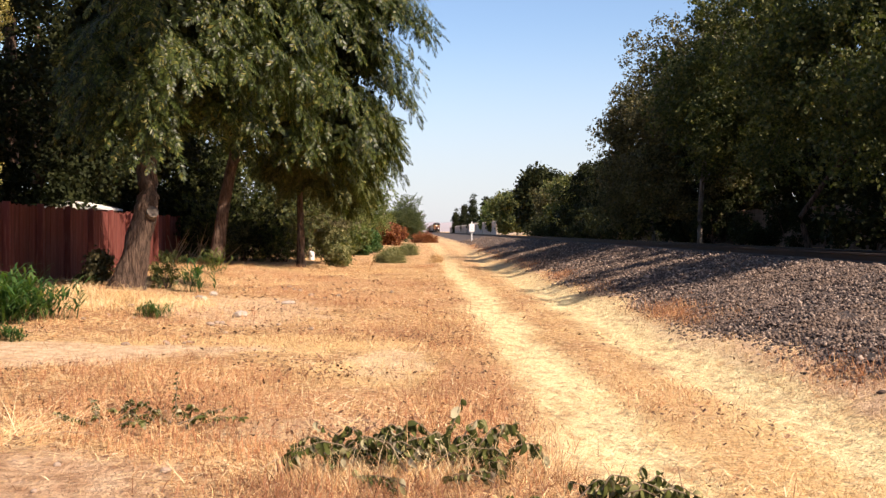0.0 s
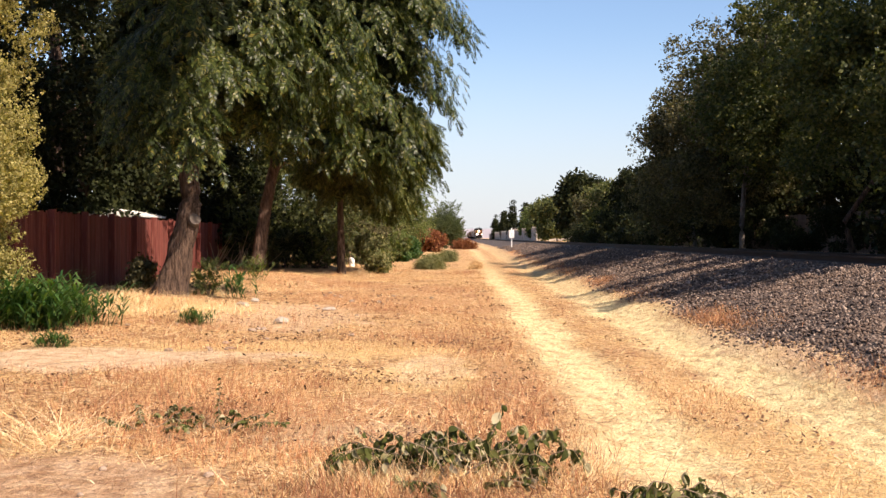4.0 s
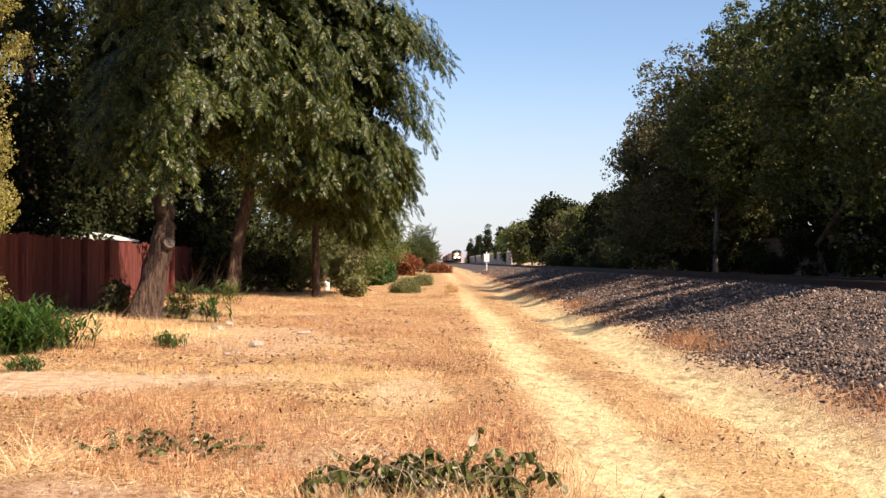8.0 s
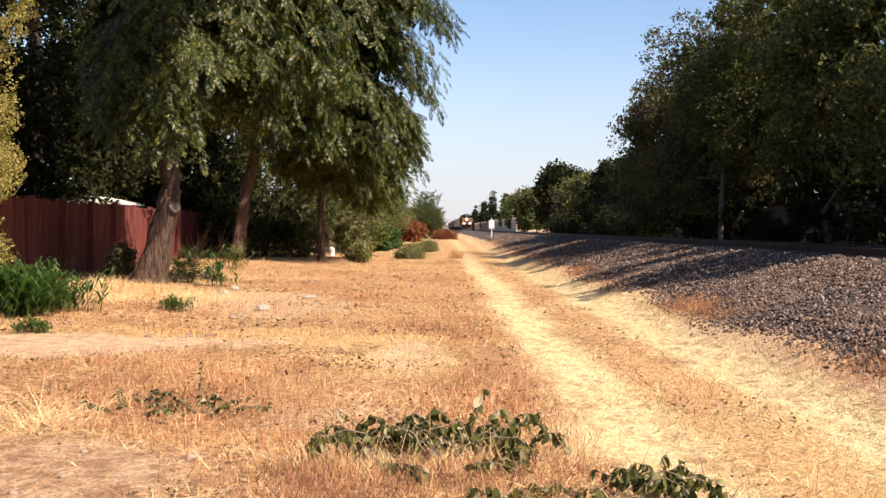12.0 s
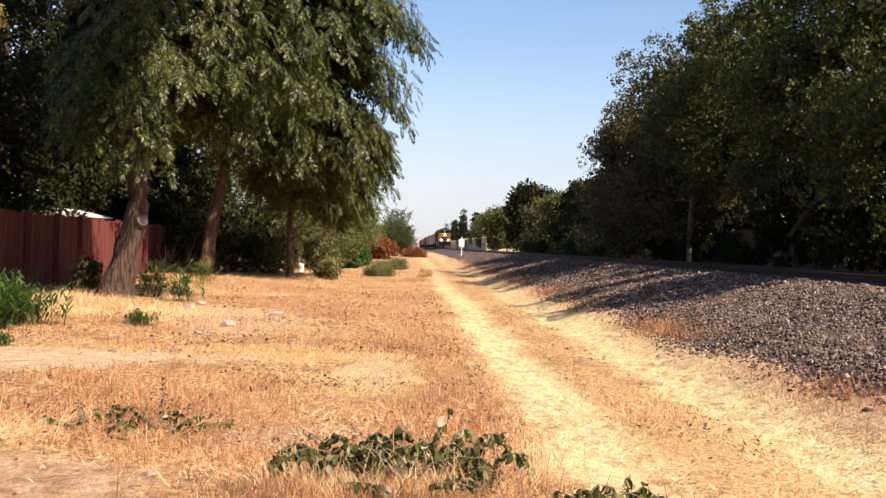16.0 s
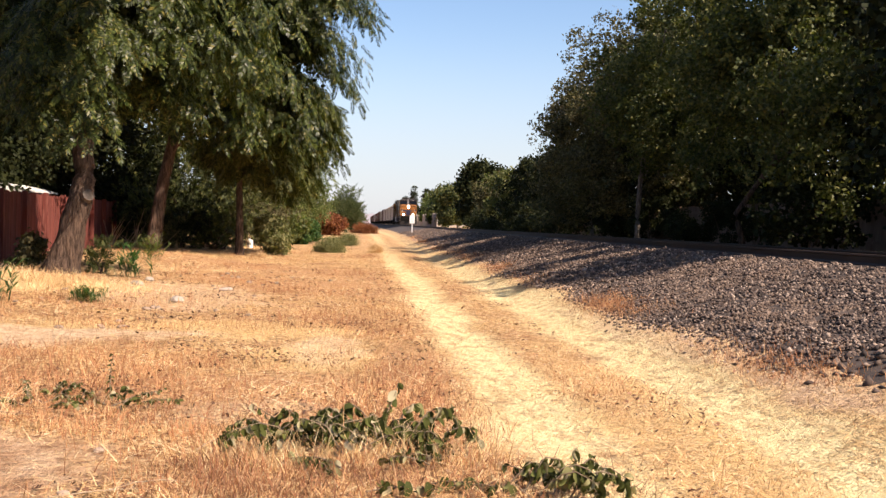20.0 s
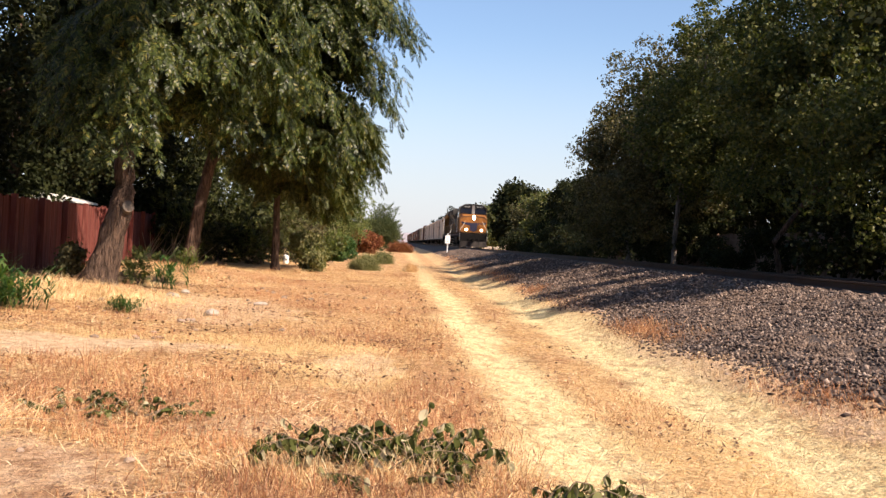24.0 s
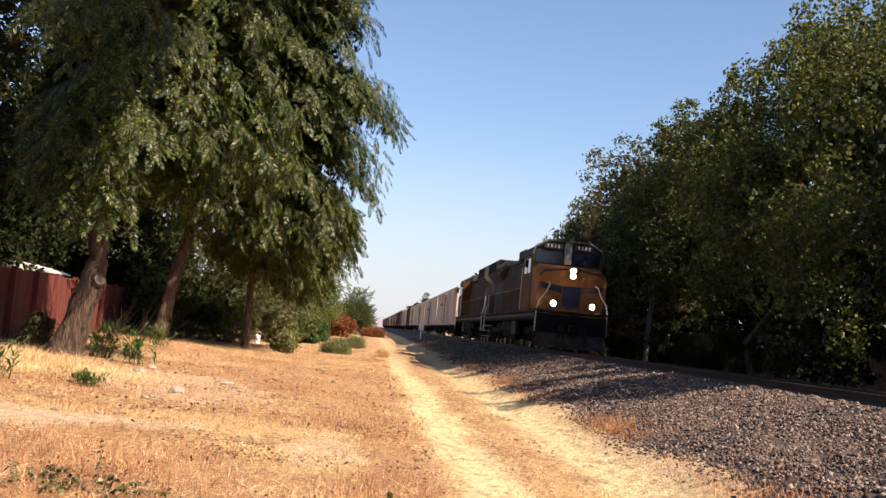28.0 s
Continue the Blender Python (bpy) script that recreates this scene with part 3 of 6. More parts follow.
BUNCH, BIG_BUNCH = bunch(10, 0.22, 0.13, 0.048, 1), bunch(9, 0.34, 0.21, 0.078, 2)
FAR_BUNCH = bunch(7, 0.5, 0.36, 0.14, 3)
WIDE_FEATHER = feather(6, 0.6, 0.15, 0.04)
PINNATE, SMALL_PINNATE = pinnate(), pinnate(5, 0.36, 0.13, 0.023)
NEEDLE = bunch(10, 0.22, 0.16, 0.010, 4)
NEEDLE_BIG = feather(6, 0.6, 0.2, 0.028)


def tree(name, label, base, balls, stem, leaf_mat, bark, template, seed, count=60, per=50, lump=(0.6, 1.3), limbs=6, droop=0.4, low=-1.0, category="tree", hollow=0.55, size=(0.7, 1.3), group="", core=0, keep=None, reach=0.0, twig_leaves=(12, 6)):
    """A tree: a bent trunk, limbs and a crown of leaf lumps. base: x, y; stem: (offset points) with radii, from the base up."""
    rng = np.random.default_rng(seed)
    rnd = random.Random(seed)
    bz = float(height(base[0], base[1]))
    root = thing(name, pose(base[0], base[1], bz), label, category, group)
    pts = [Vector(p[:3]) for p in stem]
    rad = [p[3] for p in stem]
    fine_p, fine_r = [], []
    for i in range(len(pts) - 1):
        for k in range(4):
            u = k / 4
            fine_p.append(pts[i].lerp(pts[i + 1], u) + Vector((rnd.uniform(-1, 1), rnd.uniform(-1, 1), 0)) * rad[i] * 0.08)
            fine_r.append(rad[i] + (rad[i + 1] - rad[i]) * u)
    fine_p.append(pts[-1])
    fine_r.append(rad[-1])
    fine_p[0].z -= 0.15
    fine_r[0] *= 1.3
    v, f = tube(fine_p, fine_r, rnd, 14, 0.06)
    part("trunk", shape("trunk", v, f, bark, True), bark, root)
    cs, rs = [], []
    total = sum((b[3] * b[4] * b[5]) ** 0.667 for b in balls)
    for b in balls:
        n = max(6, int(count * (b[3] * b[4] * b[5]) ** 0.667 / total))
        c, r = lumps(rng, b, n, lump[0], lump[1], hollow, low)
        cs.append(c)
        rs.append(r)
    c, r = np.concatenate(cs), np.concatenate(rs)
    if keep:
        ok = keep(c)
        c, r = c[ok], r[ok]
    c[:, 2] = np.maximum(c[:, 2], 0.35)
    for i in range(limbs):
        tip = Vector(c[rng.integers(len(c))])
        start = fine_p[int(len(fine_p) * rnd.uniform(0.45, 0.95))]
        r0 = fine_r[-1] * rnd.uniform(0.5, 0.9)
        mid = start.lerp(tip, 0.5) + Vector((rnd.uniform(-0.4, 0.4), rnd.uniform(-0.4, 0.4), rnd.uniform(0.1, 0.8)))
        v, f = tube([start, start.lerp(mid, 0.5) + Vector((0, 0, 0.1)), mid, mid.lerp(tip, 0.55), tip], [r0, r0 * 0.8, r0 * 0.6, r0 * 0.4, r0 * 0.15], rnd, 7, 0.08)
        part("limb", shape("limb", v, f, bark, True), bark, root)
    if reach:
        zs = np.array([p.z for p in fine_p])
        hubs = np.stack([np.interp(c[:, 2] * 0.8, zs, np.array([p[k] for p in fine_p])) for k in range(3)], 1)
        v = boughs(rng, c, hubs, reach, template, twig_leaves, size, droop=droop)
    else:
        v = scatter(rng, c, r, per, template, size, droop)
    part("crown", shape("crown", v, quads(v), leaf_mat), leaf_mat, root)
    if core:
        # the crown's inner shade, set as near-black leaves behind the outer ones
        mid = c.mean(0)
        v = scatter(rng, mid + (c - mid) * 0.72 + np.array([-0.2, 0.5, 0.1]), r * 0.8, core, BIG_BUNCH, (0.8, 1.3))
        part("inner_foliage", shape("inner_foliage", v, quads(v), LEAF_DARK_SHADE), LEAF_DARK_SHADE, root, "inner leaves coloured near-black to stand for crown shade")
    return root


def bush(name, label, x, y, balls, leaf_mat, template, seed, count=14, per=50, lump=(0.25, 0.5), stems=5, droop=-0.2, category="bush", size=(0.6, 1.1), group=""):
    """A bush: thin stems from one foot and leaf lumps down to the ground."""
    rng = np.random.default_rng(seed)
    rnd = random.Random(seed)
    root = thing(name, pose(x, y, float(height(x, y))), label, category, group)
    cs, rs = [], []
    for b in balls:
        c, r = lumps(rng, b, count, lump[0], lump[1], 0.3)
        cs.append(c)
        rs.append(r)
    c, r = np.concatenate(cs), np.concatenate(rs)
    c[:, 2] = np.maximum(c[:, 2], lump[0] * 0.6)
    for i in range(stems):
        tip = Vector(c[rng.integers(len(c))])
        sv, sf = tube([(rnd.uniform(-0.1, 0.1), rnd.uniform(-0.1, 0.1), -0.06), tip * 0.5 + Vector((0, 0, 0.1)), tip], [0.025, 0.016, 0.006], rnd, 5, 0.1)
        part("stem", shape("stem", sv, sf, BARK, True), BARK, root)
    v = scatter(rng, c, r, per, template, size, droop)
    v[:, 2] = np.maximum(v[:, 2], 0.01)
    part("foliage", shape("foliage", v, quads(v), leaf_mat), leaf_mat, root)
    return root


# ---- trees on the field's side ----
def roadside_crown(c):
    """The crown stops short of the fence and of the trunk's foot, and lets the sun reach the trunk and the field."""
    x, y, z = c[:, 0] - 6.55, c[:, 1] + 24.8, c[:, 2]
    u, foot = 0.6 * x + 0.8 * y, x - 0.843 * z
    sunny = (np.abs(u - 15.9) < 1.0) & (foot > -8.2) & (foot < -6.2)
    low = (c[:, 0] < 1.5) & (z < np.where(c[:, 1] < -1.1, 3.1, 3.6))
    field_sun = (foot > -6.2) & (foot < -2.5) & (z < 5.2) & (y + 0.632 * z < 29.0)
    stem = (np.abs(c[:, 0] - 0.35) < 0.4) & (z < 3.7) & (c[:, 1] < 0)
    return (c[:, 0] > np.where(z < 6, -0.35, np.where(z < 9.5, -0.6, -9))) & ~stem & ~low & ~sunny & ~field_sun


# Some of its leaf clumps are unseen, added only to shade fence and yard.
KNOT_TREE = tree("roadside_tree", "large leaning tree with drooping feathery green leaves beside the fence", (-6.55, 24.8),
     [(0.9, 0.6, 7.4, 2.9, 2.7, 2.3), (1.1, -1.0, 5.3, 2.3, 1.6, 1.4), (2.9, 0.9, 5.2, 1.5, 1.7, 1.7), (0.2, -1.5, 4.7, 0.9, 0.7, 1.0), (0.9, -2.4, 4.8, 1.3, 1.0, 0.8), (1.0, 0.8, 10.0, 3.2, 3.0, 2.2), (-1.0, 2.5, 12.0, 3.0, 3.5, 1.6), (-0.2, -4.3, 11.6, 2.3, 2.4, 1.3), (1.6, -5.4, 6.2, 1.1, 1.3, 0.6), (1.6, 0.2, 5.7, 1.6, 1.2, 1.0), (0.4, 4.6, 5.2, 1.4, 1.6, 1.0), (0.9, 2.0, 4.9, 1.2, 1.4, 0.9), (1.5, 1.4, 5.9, 1.2, 1.2, 0.8), (0.1, -1.7, 4.2, 0.9, 0.5, 0.6), (-0.1, -1.7, 3.7, 0.5, 0.4, 0.4), (1.0, -1.6, 3.7, 0.5, 0.4, 0.4), (3.9, -8.0, 8.6, 1.1, 1.9, 0.6), (3.5, -7.2, 8.0, 0.9, 1.7, 0.5), (4.2, -7.6, 9.1, 1.0, 1.8, 0.5)],
     [(0, 0, 0, 0.40), (0.22, 0, 0.9, 0.29), (0.45, 0, 1.8, 0.26), (0.44, 0.05, 2.9, 0.21), (0.24, 0.2, 4.2, 0.18), (0.2, 0.5, 6.5, 0.14), (0.2, 1.0, 9.0, 0.07)],
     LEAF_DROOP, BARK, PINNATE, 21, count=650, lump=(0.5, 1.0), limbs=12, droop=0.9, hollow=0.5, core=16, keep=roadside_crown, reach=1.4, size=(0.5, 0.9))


def shade_crown(c):
    """Boughs over the field keep clear of the open ground below them."""
    return c[:, 2] > 3.6 + 0.12 * np.abs(c[:, 0] - 4)


tree("shade_tree", "tall spreading tree with drooping feathery green leaves", (-7.6, 41.5),
     [(3.4, 1.0, 12.9, 3.0, 3.2, 2.6), (5.0, 0.5, 10.1, 2.9, 3.0, 1.7), (3.7, 0.5, 7.4, 3.7, 3.2, 2.3), (4.7, -0.2, 5.0, 2.1, 2.0, 1.3), (1.8, -0.6, 5.4, 1.6, 1.6, 1.0), (0.6, 0.0, 8.5, 2.8, 3.0, 3.6), (2.0, 2.0, 15.0, 4.0, 3.5, 2.5)],
     [(0, 0, 0, 0.30), (0.08, 0, 1.2, 0.25), (0.30, 0, 2.6, 0.22), (0.7, 0, 4.5, 0.19), (1.6, 0.3, 7.5, 0.14), (2.4, 0.6, 12.5, 0.05)],
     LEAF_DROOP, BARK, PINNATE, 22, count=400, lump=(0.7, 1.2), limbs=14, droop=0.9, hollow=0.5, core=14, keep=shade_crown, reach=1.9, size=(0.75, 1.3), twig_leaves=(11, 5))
tree("slender_tree", "young tree with a thin brown trunk in dry grass", (-4.75, 44.0),
     [(0.2, 0.6, 4.7, 1.8, 1.6, 1.5), (1.1, 1.2, 3.7, 1.0, 1.2, 0.8), (2.6, 3.6, 5.6, 1.2, 1.4, 1.4), (1.5, 3.6, 3.5, 1.2, 1.0, 0.8)],
     [(0, 0, 0, 0.17), (0.0, 0, 1.5, 0.14), (-0.05, 0, 3.5, 0.11), (0.1, 0.4, 6, 0.05)],
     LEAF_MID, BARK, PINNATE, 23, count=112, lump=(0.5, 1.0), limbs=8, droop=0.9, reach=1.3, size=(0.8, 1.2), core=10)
# the wood behind the fence, its shade put into the darkest leaf colour
for i, (x, y, h, w, mat) in enumerate(((-14, 31, 15, 4.6, LEAF_DARK_SHADE), (-13.5, 36.5, 16, 4.4, LEAF_DARK_SHADE), (-15.5, 45, 13, 4.5, LEAF_DARK_SHADE), (-18, 24, 12, 5, LEAF_DARK_SHADE), (-13.5, 50, 12, 5, LEAF_DARK_SHADE), (-9.5, 57, 11, 4.2, LEAF_MID), (-20, 38, 13, 5.5, LEAF_DARK_SHADE), (-17, 58, 13, 6, LEAF_DARK_SHADE))):
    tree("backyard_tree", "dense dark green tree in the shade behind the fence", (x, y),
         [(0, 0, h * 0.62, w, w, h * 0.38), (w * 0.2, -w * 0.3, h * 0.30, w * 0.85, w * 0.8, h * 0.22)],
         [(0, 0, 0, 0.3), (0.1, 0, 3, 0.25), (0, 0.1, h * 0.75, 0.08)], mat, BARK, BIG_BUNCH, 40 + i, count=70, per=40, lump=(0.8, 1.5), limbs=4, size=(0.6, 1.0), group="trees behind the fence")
# the darkest of these bushes carry the trees' shade in their leaf colour
for i, (x, y, h, w) in enumerate(((-10.6, 53, 3.2, 1.8), (-8.6, 55, 2.8, 1.7), (-7.6, 62, 3.4, 2.0), (-5.6, 60, 2.6, 1.6), (-11.2, 49, 2.6, 1.5), (-6.2, 70, 4.0, 2.2), (-4.6, 66, 2.2, 1.3), (-9.5, 66, 4, 2.4), (-12.6, 60, 4.5, 2.6))):
    bush("understory_bush", "dark leafy bush under the trees", x, y, [(0, 0, h * 0.5, w, w, h * 0.5)], (LEAF_DARK_SHADE, LEAF_MID, LEAF_MID, LEAF_OLIVE, LEAF_DARK_SHADE, LEAF_OLIVE, LEAF_LIGHT, LEAF_DARK_SHADE, LEAF_DARK_SHADE)[i], BIG_BUNCH, 60 + i, count=14, per=34, lump=(0.45, 0.8), category="bush", group="bushes under the trees")
# a thicket that closes the view under the trees, partly in shade-dark leaves
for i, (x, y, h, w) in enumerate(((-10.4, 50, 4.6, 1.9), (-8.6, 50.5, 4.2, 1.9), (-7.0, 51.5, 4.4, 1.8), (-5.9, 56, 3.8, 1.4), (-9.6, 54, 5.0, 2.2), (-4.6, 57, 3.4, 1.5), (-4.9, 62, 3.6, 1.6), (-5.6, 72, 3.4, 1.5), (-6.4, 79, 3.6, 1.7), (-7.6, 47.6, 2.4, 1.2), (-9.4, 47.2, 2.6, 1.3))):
    bush("thicket_bush", "tall dark leafy bush in the shade", x, y, [(0, 0, h * 0.52, w, w, h * 0.5)], (LEAF_DARK_SHADE, LEAF_MID, LEAF_DARK_SHADE, LEAF_MID, LEAF_DARK_SHADE, LEAF_OLIVE, LEAF_LIGHT, LEAF_SAGE, LEAF_OLIVE, LEAF_DARK_SHADE, LEAF_MID)[i], SMALL_PINNATE, 140 + i, count=26, per=15, lump=(0.4, 0.8), category="bush", group="bushes under the trees")
# low growth that hides the ground beyond; its darkest leaves hold the shade
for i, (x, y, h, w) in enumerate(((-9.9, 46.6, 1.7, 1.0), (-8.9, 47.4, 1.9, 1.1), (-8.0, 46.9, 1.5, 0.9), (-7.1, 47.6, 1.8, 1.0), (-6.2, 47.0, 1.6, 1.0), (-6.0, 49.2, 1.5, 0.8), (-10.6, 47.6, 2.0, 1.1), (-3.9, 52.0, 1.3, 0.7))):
    bush("undergrowth", "low dark undergrowth in the trees' shade", x, y, [(0, 0, h * 0.45, w, w * 0.8, h * 0.5)], (LEAF_DARK_SHADE, LEAF_MID, LEAF_OLIVE)[i % 3], SMALL_PINNATE, 160 + i, count=22, per=12, lump=(0.25, 0.5), stems=7, category="bush", group="bushes under the trees")
tree("golden_tree", "small tree with sunlit yellow-green leaves", (-7.62, 17.0),
     [(0.35, 0, 6.0, 0.9, 1.2, 1.2), (0.35, 0, 4.7, 0.95, 1.2, 0.7), (0.05, 0, 3.5, 0.9, 1.2, 0.8), (0.1, 0, 2.3, 0.95, 1.1, 1.0), (-0.1, -0.1, 1.4, 0.9, 1.0, 0.7), (0.15, -0.1, 0.9, 0.8, 0.9, 0.6), (0.22, -0.1, 2.75, 0.75, 0.9, 0.7), (0.22, -0.1, 1.95, 0.75, 0.9, 0.65)],
     [(0, 0, 0, 0.12), (0.05, 0, 1.5, 0.1), (0, 0, 4.5, 0.04)], LEAF_GOLD, BARK, BUNCH, 24, count=150, per=55, lump=(0.25, 0.5), limbs=6, droop=0.7, size=(0.26, 0.42))
# farther along the field
tree("field_tree", "light yellowish-green tree beyond the field", (-5.0, 96),
     [(0, 0, 4.5, 2.4, 2.6, 2.8), (0.2, 0, 2.6, 1.9, 2.4, 2.0)], [(0, 0, 0, 0.2), (0, 0, 2, 0.16), (0, 0, 6, 0.05)], LEAF_LIGHT, BARK, WIDE_FEATHER, 25, count=60, per=32, lump=(0.5, 1.0), limbs=5, droop=0.5)
tree("field_tree", "grey-green tree beyond the field", (-7.0, 84),
     [(0, 0, 4.6, 2.9, 3, 3.2), (1.0, 0, 2.4, 2.2, 2.4, 2.0)], [(0, 0, 0, 0.2), (0, 0, 2, 0.16), (0, 0, 6, 0.05)], LEAF_MID, BARK, WIDE_FEATHER, 26, count=60, per=32, lump=(0.5, 1.0), limbs=5, droop=0.5)
bush("round_bush", "tall rounded green bush at the path's far end", -1.7, 128, [(0, 0, 2.7, 1.5, 1.8, 2.4), (0.4, 0, 1.8, 1.4, 1.6, 1.7)], LEAF_GREY, NEEDLE_BIG, 27, count=66, per=30, lump=(0.4, 0.8), droop=-0.6)
bush("rusty_bush", "dead rust-red bush on dry earth", -2.75, 101, [(0, 0, 0.9, 1.2, 1.3, 0.95), (-0.5, 0, 1.0, 1.0, 1.1, 1.05)], LEAF_RED, BIG_BUNCH, 28, count=24, per=45, lump=(0.3, 0.6))
bush("green_bush", "dark green bush on the field's edge", -3.3, 67, [(0, 0, 0.8, 1.0, 1.0, 0.75)], LEAF_REED, BUNCH, 29, count=24, per=60)
bush("sage_bush", "low grey-green bush on dry grass", -1.45, 53, [(0, 0, 0.26, 0.6, 0.55, 0.28)], LEAF_SAGE, NEEDLE, 30, count=26, per=60, lump=(0.15, 0.3), size=(0.6, 1.2), group="low bushes")
bush("sage_bush", "low grey-green bush on dry grass", -0.7, 66.5, [(0, 0, 0.26, 0.5, 0.5, 0.26)], LEAF_SAGE, NEEDLE, 31, count=22, per=60, lump=(0.15, 0.3), size=(0.6, 1.2), group="low bushes")
bush("sage_bush", "small straw-coloured bush on dry grass", 0.75, 53.5, [(0, 0, 0.1, 0.10, 0.10, 0.08)], STRAW, NEEDLE, 32, count=8, per=40, lump=(0.1, 0.2), size=(0.6, 1.2), group="low bushes")


# ---- trees beyond the railway ----
# slabs along the sun's way, cleared of leaves to light the bank
SUN_GAPS = ((26.5, 33.5), (44.2, 47.2), (50.5, 52.8), (63.2, 66.0), (69.4, 71.4), (75.6, 82.0))


def right_tree(x, y, h, w, mat, seed, template=BUNCH, count=100, per=32, label="tall dark green tree beyond the railway", bark=BARK_PALE, lean=0.3, lump=(0.7, 1.4), low=0.30, dx=0.0, dy=0.0, stout=1.0):
    def leafy_at(c):
        """Gaps cut through the tops so that sun reaches the bank and the train."""
        u = 0.6 * (c[:, 0] + x) + 0.8 * (c[:, 1] + y)
        open_here = np.zeros(len(c), bool)
        for a, b in SUN_GAPS:
            open_here |= (u > a) & (u < b)
        open_here |= (u > 54.8) & (u < 58.8) & (c[:, 0] + x > 12.6)
        return ~(open_here & (c[:, 0] + x - 0.843 * c[:, 2] < 6.4))

    return tree("trackside_tree", label, (x, y),
                [(dx, dy, h * 0.66, w, w, h * 0.34), (dx - w * 0.25, dy - w * 0.2, h * low, w * 0.8, w * 0.8, h * 0.2)],
                [(0, 0, 0, 0.13 * stout), (-lean * 0.3, 0, 1.2, 0.11 * stout), (lean, 0.1, 3.2, 0.10 * stout), (lean + dx * 0.5, dy, h * 0.8, 0.05)],
                mat, bark, template, seed, count=count, per=per, lump=lump, limbs=6, droop=0.3, size=(0.8, 1.5), group="trees beyond the railway", keep=leafy_at)


right_tree(16.8, 33, 13.3, 5.0, LEAF_MID, 71, lean=0.5, count=120)
right_tree(13.3, 37.5, 13.9, 4.5, LEAF_MID, 72, lean=1.1, stout=0.8, bark=BARK, low=0.46, dx=3.0, dy=2.4, count=170, per=36)
right_tree(13.3, 52.3, 12.8, 4.0, LEAF_MID, 73, low=0.48, dx=2.0, lean=0.1, stout=1.1, count=150, per=40)
right_tree(18.5, 46, 14.6, 5.0, LEAF_MID, 74, count=130, per=36)
right_tree(15.8, 60.5, 13.1, 4.6, LEAF_OLIVE, 75, count=220, per=40, label="tall olive-brown tree beyond the railway")
right_tree(14.1, 66.5, 10.8, 2.5, LEAF_OLIVE, 87, count=80, label="dull olive-brown tree beyond the railway", low=0.45)
right_tree(14.7, 70, 10.2, 4.0, LEAF_OLIVE, 76, label="dull olive-brown tree beyond the railway")
right_tree(19.5, 60, 12.5, 5.0, LEAF_DARK_SHADE, 77, count=70)
right_tree(18.6, 88, 7.4, 4.2, LEAF_DARK_SHADE, 78, template=BIG_BUNCH, count=60, per=40)
right_tree(17.5, 104, 7.4, 3.6, LEAF_DARK_SHADE, 79, template=BIG_BUNCH, count=60, per=40)
right_tree(17.0, 117, 6.4, 3.4, LEAF_MID, 80, template=BIG_BUNCH, count=60, per=40)
right_tree(17.2, 132, 6.4, 3.4, LEAF_OLIVE, 81, template=BIG_BUNCH, count=60, per=40, label="dull olive-brown tree beyond the railway")
right_tree(16.9, 150, 8.8, 3.2, LEAF_DARK_SHADE, 82, template=FAR_BUNCH, count=70, per=40, label="round dark green tree beyond the railway")
right_tree(17.2, 196, 7.4, 3.0, LEAF_MID, 83, template=FAR_BUNCH, count=70, per=40)
right_tree(17.0, 222, 8.2, 3.2, LEAF_MID, 88, template=FAR_BUNCH, count=60, per=40)
right_tree(17.5, 255, 7.0, 3.4, LEAF_LIGHT, 89, template=FAR_BUNCH, count=50, per=40, label="light green tree beyond the railway")
# bushes under the trees, with the shade there put into their leaf colour
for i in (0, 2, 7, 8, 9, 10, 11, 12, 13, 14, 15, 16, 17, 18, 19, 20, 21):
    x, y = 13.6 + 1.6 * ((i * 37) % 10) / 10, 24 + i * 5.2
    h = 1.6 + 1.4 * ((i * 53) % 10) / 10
    bush("trackside_bush", "shaded dark bush beyond the railway", x, y, [(0, 0, h * 0.5, 1.6, 2.2, h * 0.5)], LEAF_DARK_SHADE, BIG_BUNCH, 90 + i, count=13, per=22, lump=(0.5, 0.9), group="bushes beyond the railway")
for i, (x, y, h) in enumerate(((15.6, 330, 12.2), (16.5, 280, 9.8), (15.1, 380, 11.0), (14.4, 450, 9.8))):
    tree("cypress", "tall narrow dark cypress tree", (x, y), [(0, 0, h * 0.35, 1.3, 1.3, h * 0.34), (0, 0, h * 0.68, 0.55, 0.55, h * 0.28)],
         [(0, 0, 0, 0.2), (0, 0, h * 0.5, 0.12), (0, 0, h * 0.9, 0.04)], LEAF_DARK_SHADE, BARK, FAR_BUNCH, 120 + i, count=60, per=16, lump=(0.3, 0.6), limbs=3, droop=-0.6, group="cypress row")
right_tree(15.6, 17.5, 11.6, 2.6, LEAF_DARK_SHADE, 84, template=BIG_BUNCH, count=80, per=30)
right_tree(15.4, 25, 12.2, 4.0, LEAF_DARK_SHADE, 85, template=BIG_BUNCH, count=80, per=30)
right_tree(20.5, 37, 13.0, 5.0, LEAF_DARK_SHADE, 86, template=BIG_BUNCH, count=80, per=30)
# a hedge added as dark backing, its leaf colour holding the canopy's shade
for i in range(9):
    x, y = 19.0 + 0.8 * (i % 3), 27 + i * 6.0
    bush("hedge_bush", "tall dark hedge bush behind the fence", x, y, [(0, 0, 3.0, 2.4, 3.2, 3.0)], LEAF_DARK_SHADE, FAR_BUNCH, 500 + i, count=26, per=26, lump=(0.7, 1.2), group="hedge behind the fence")
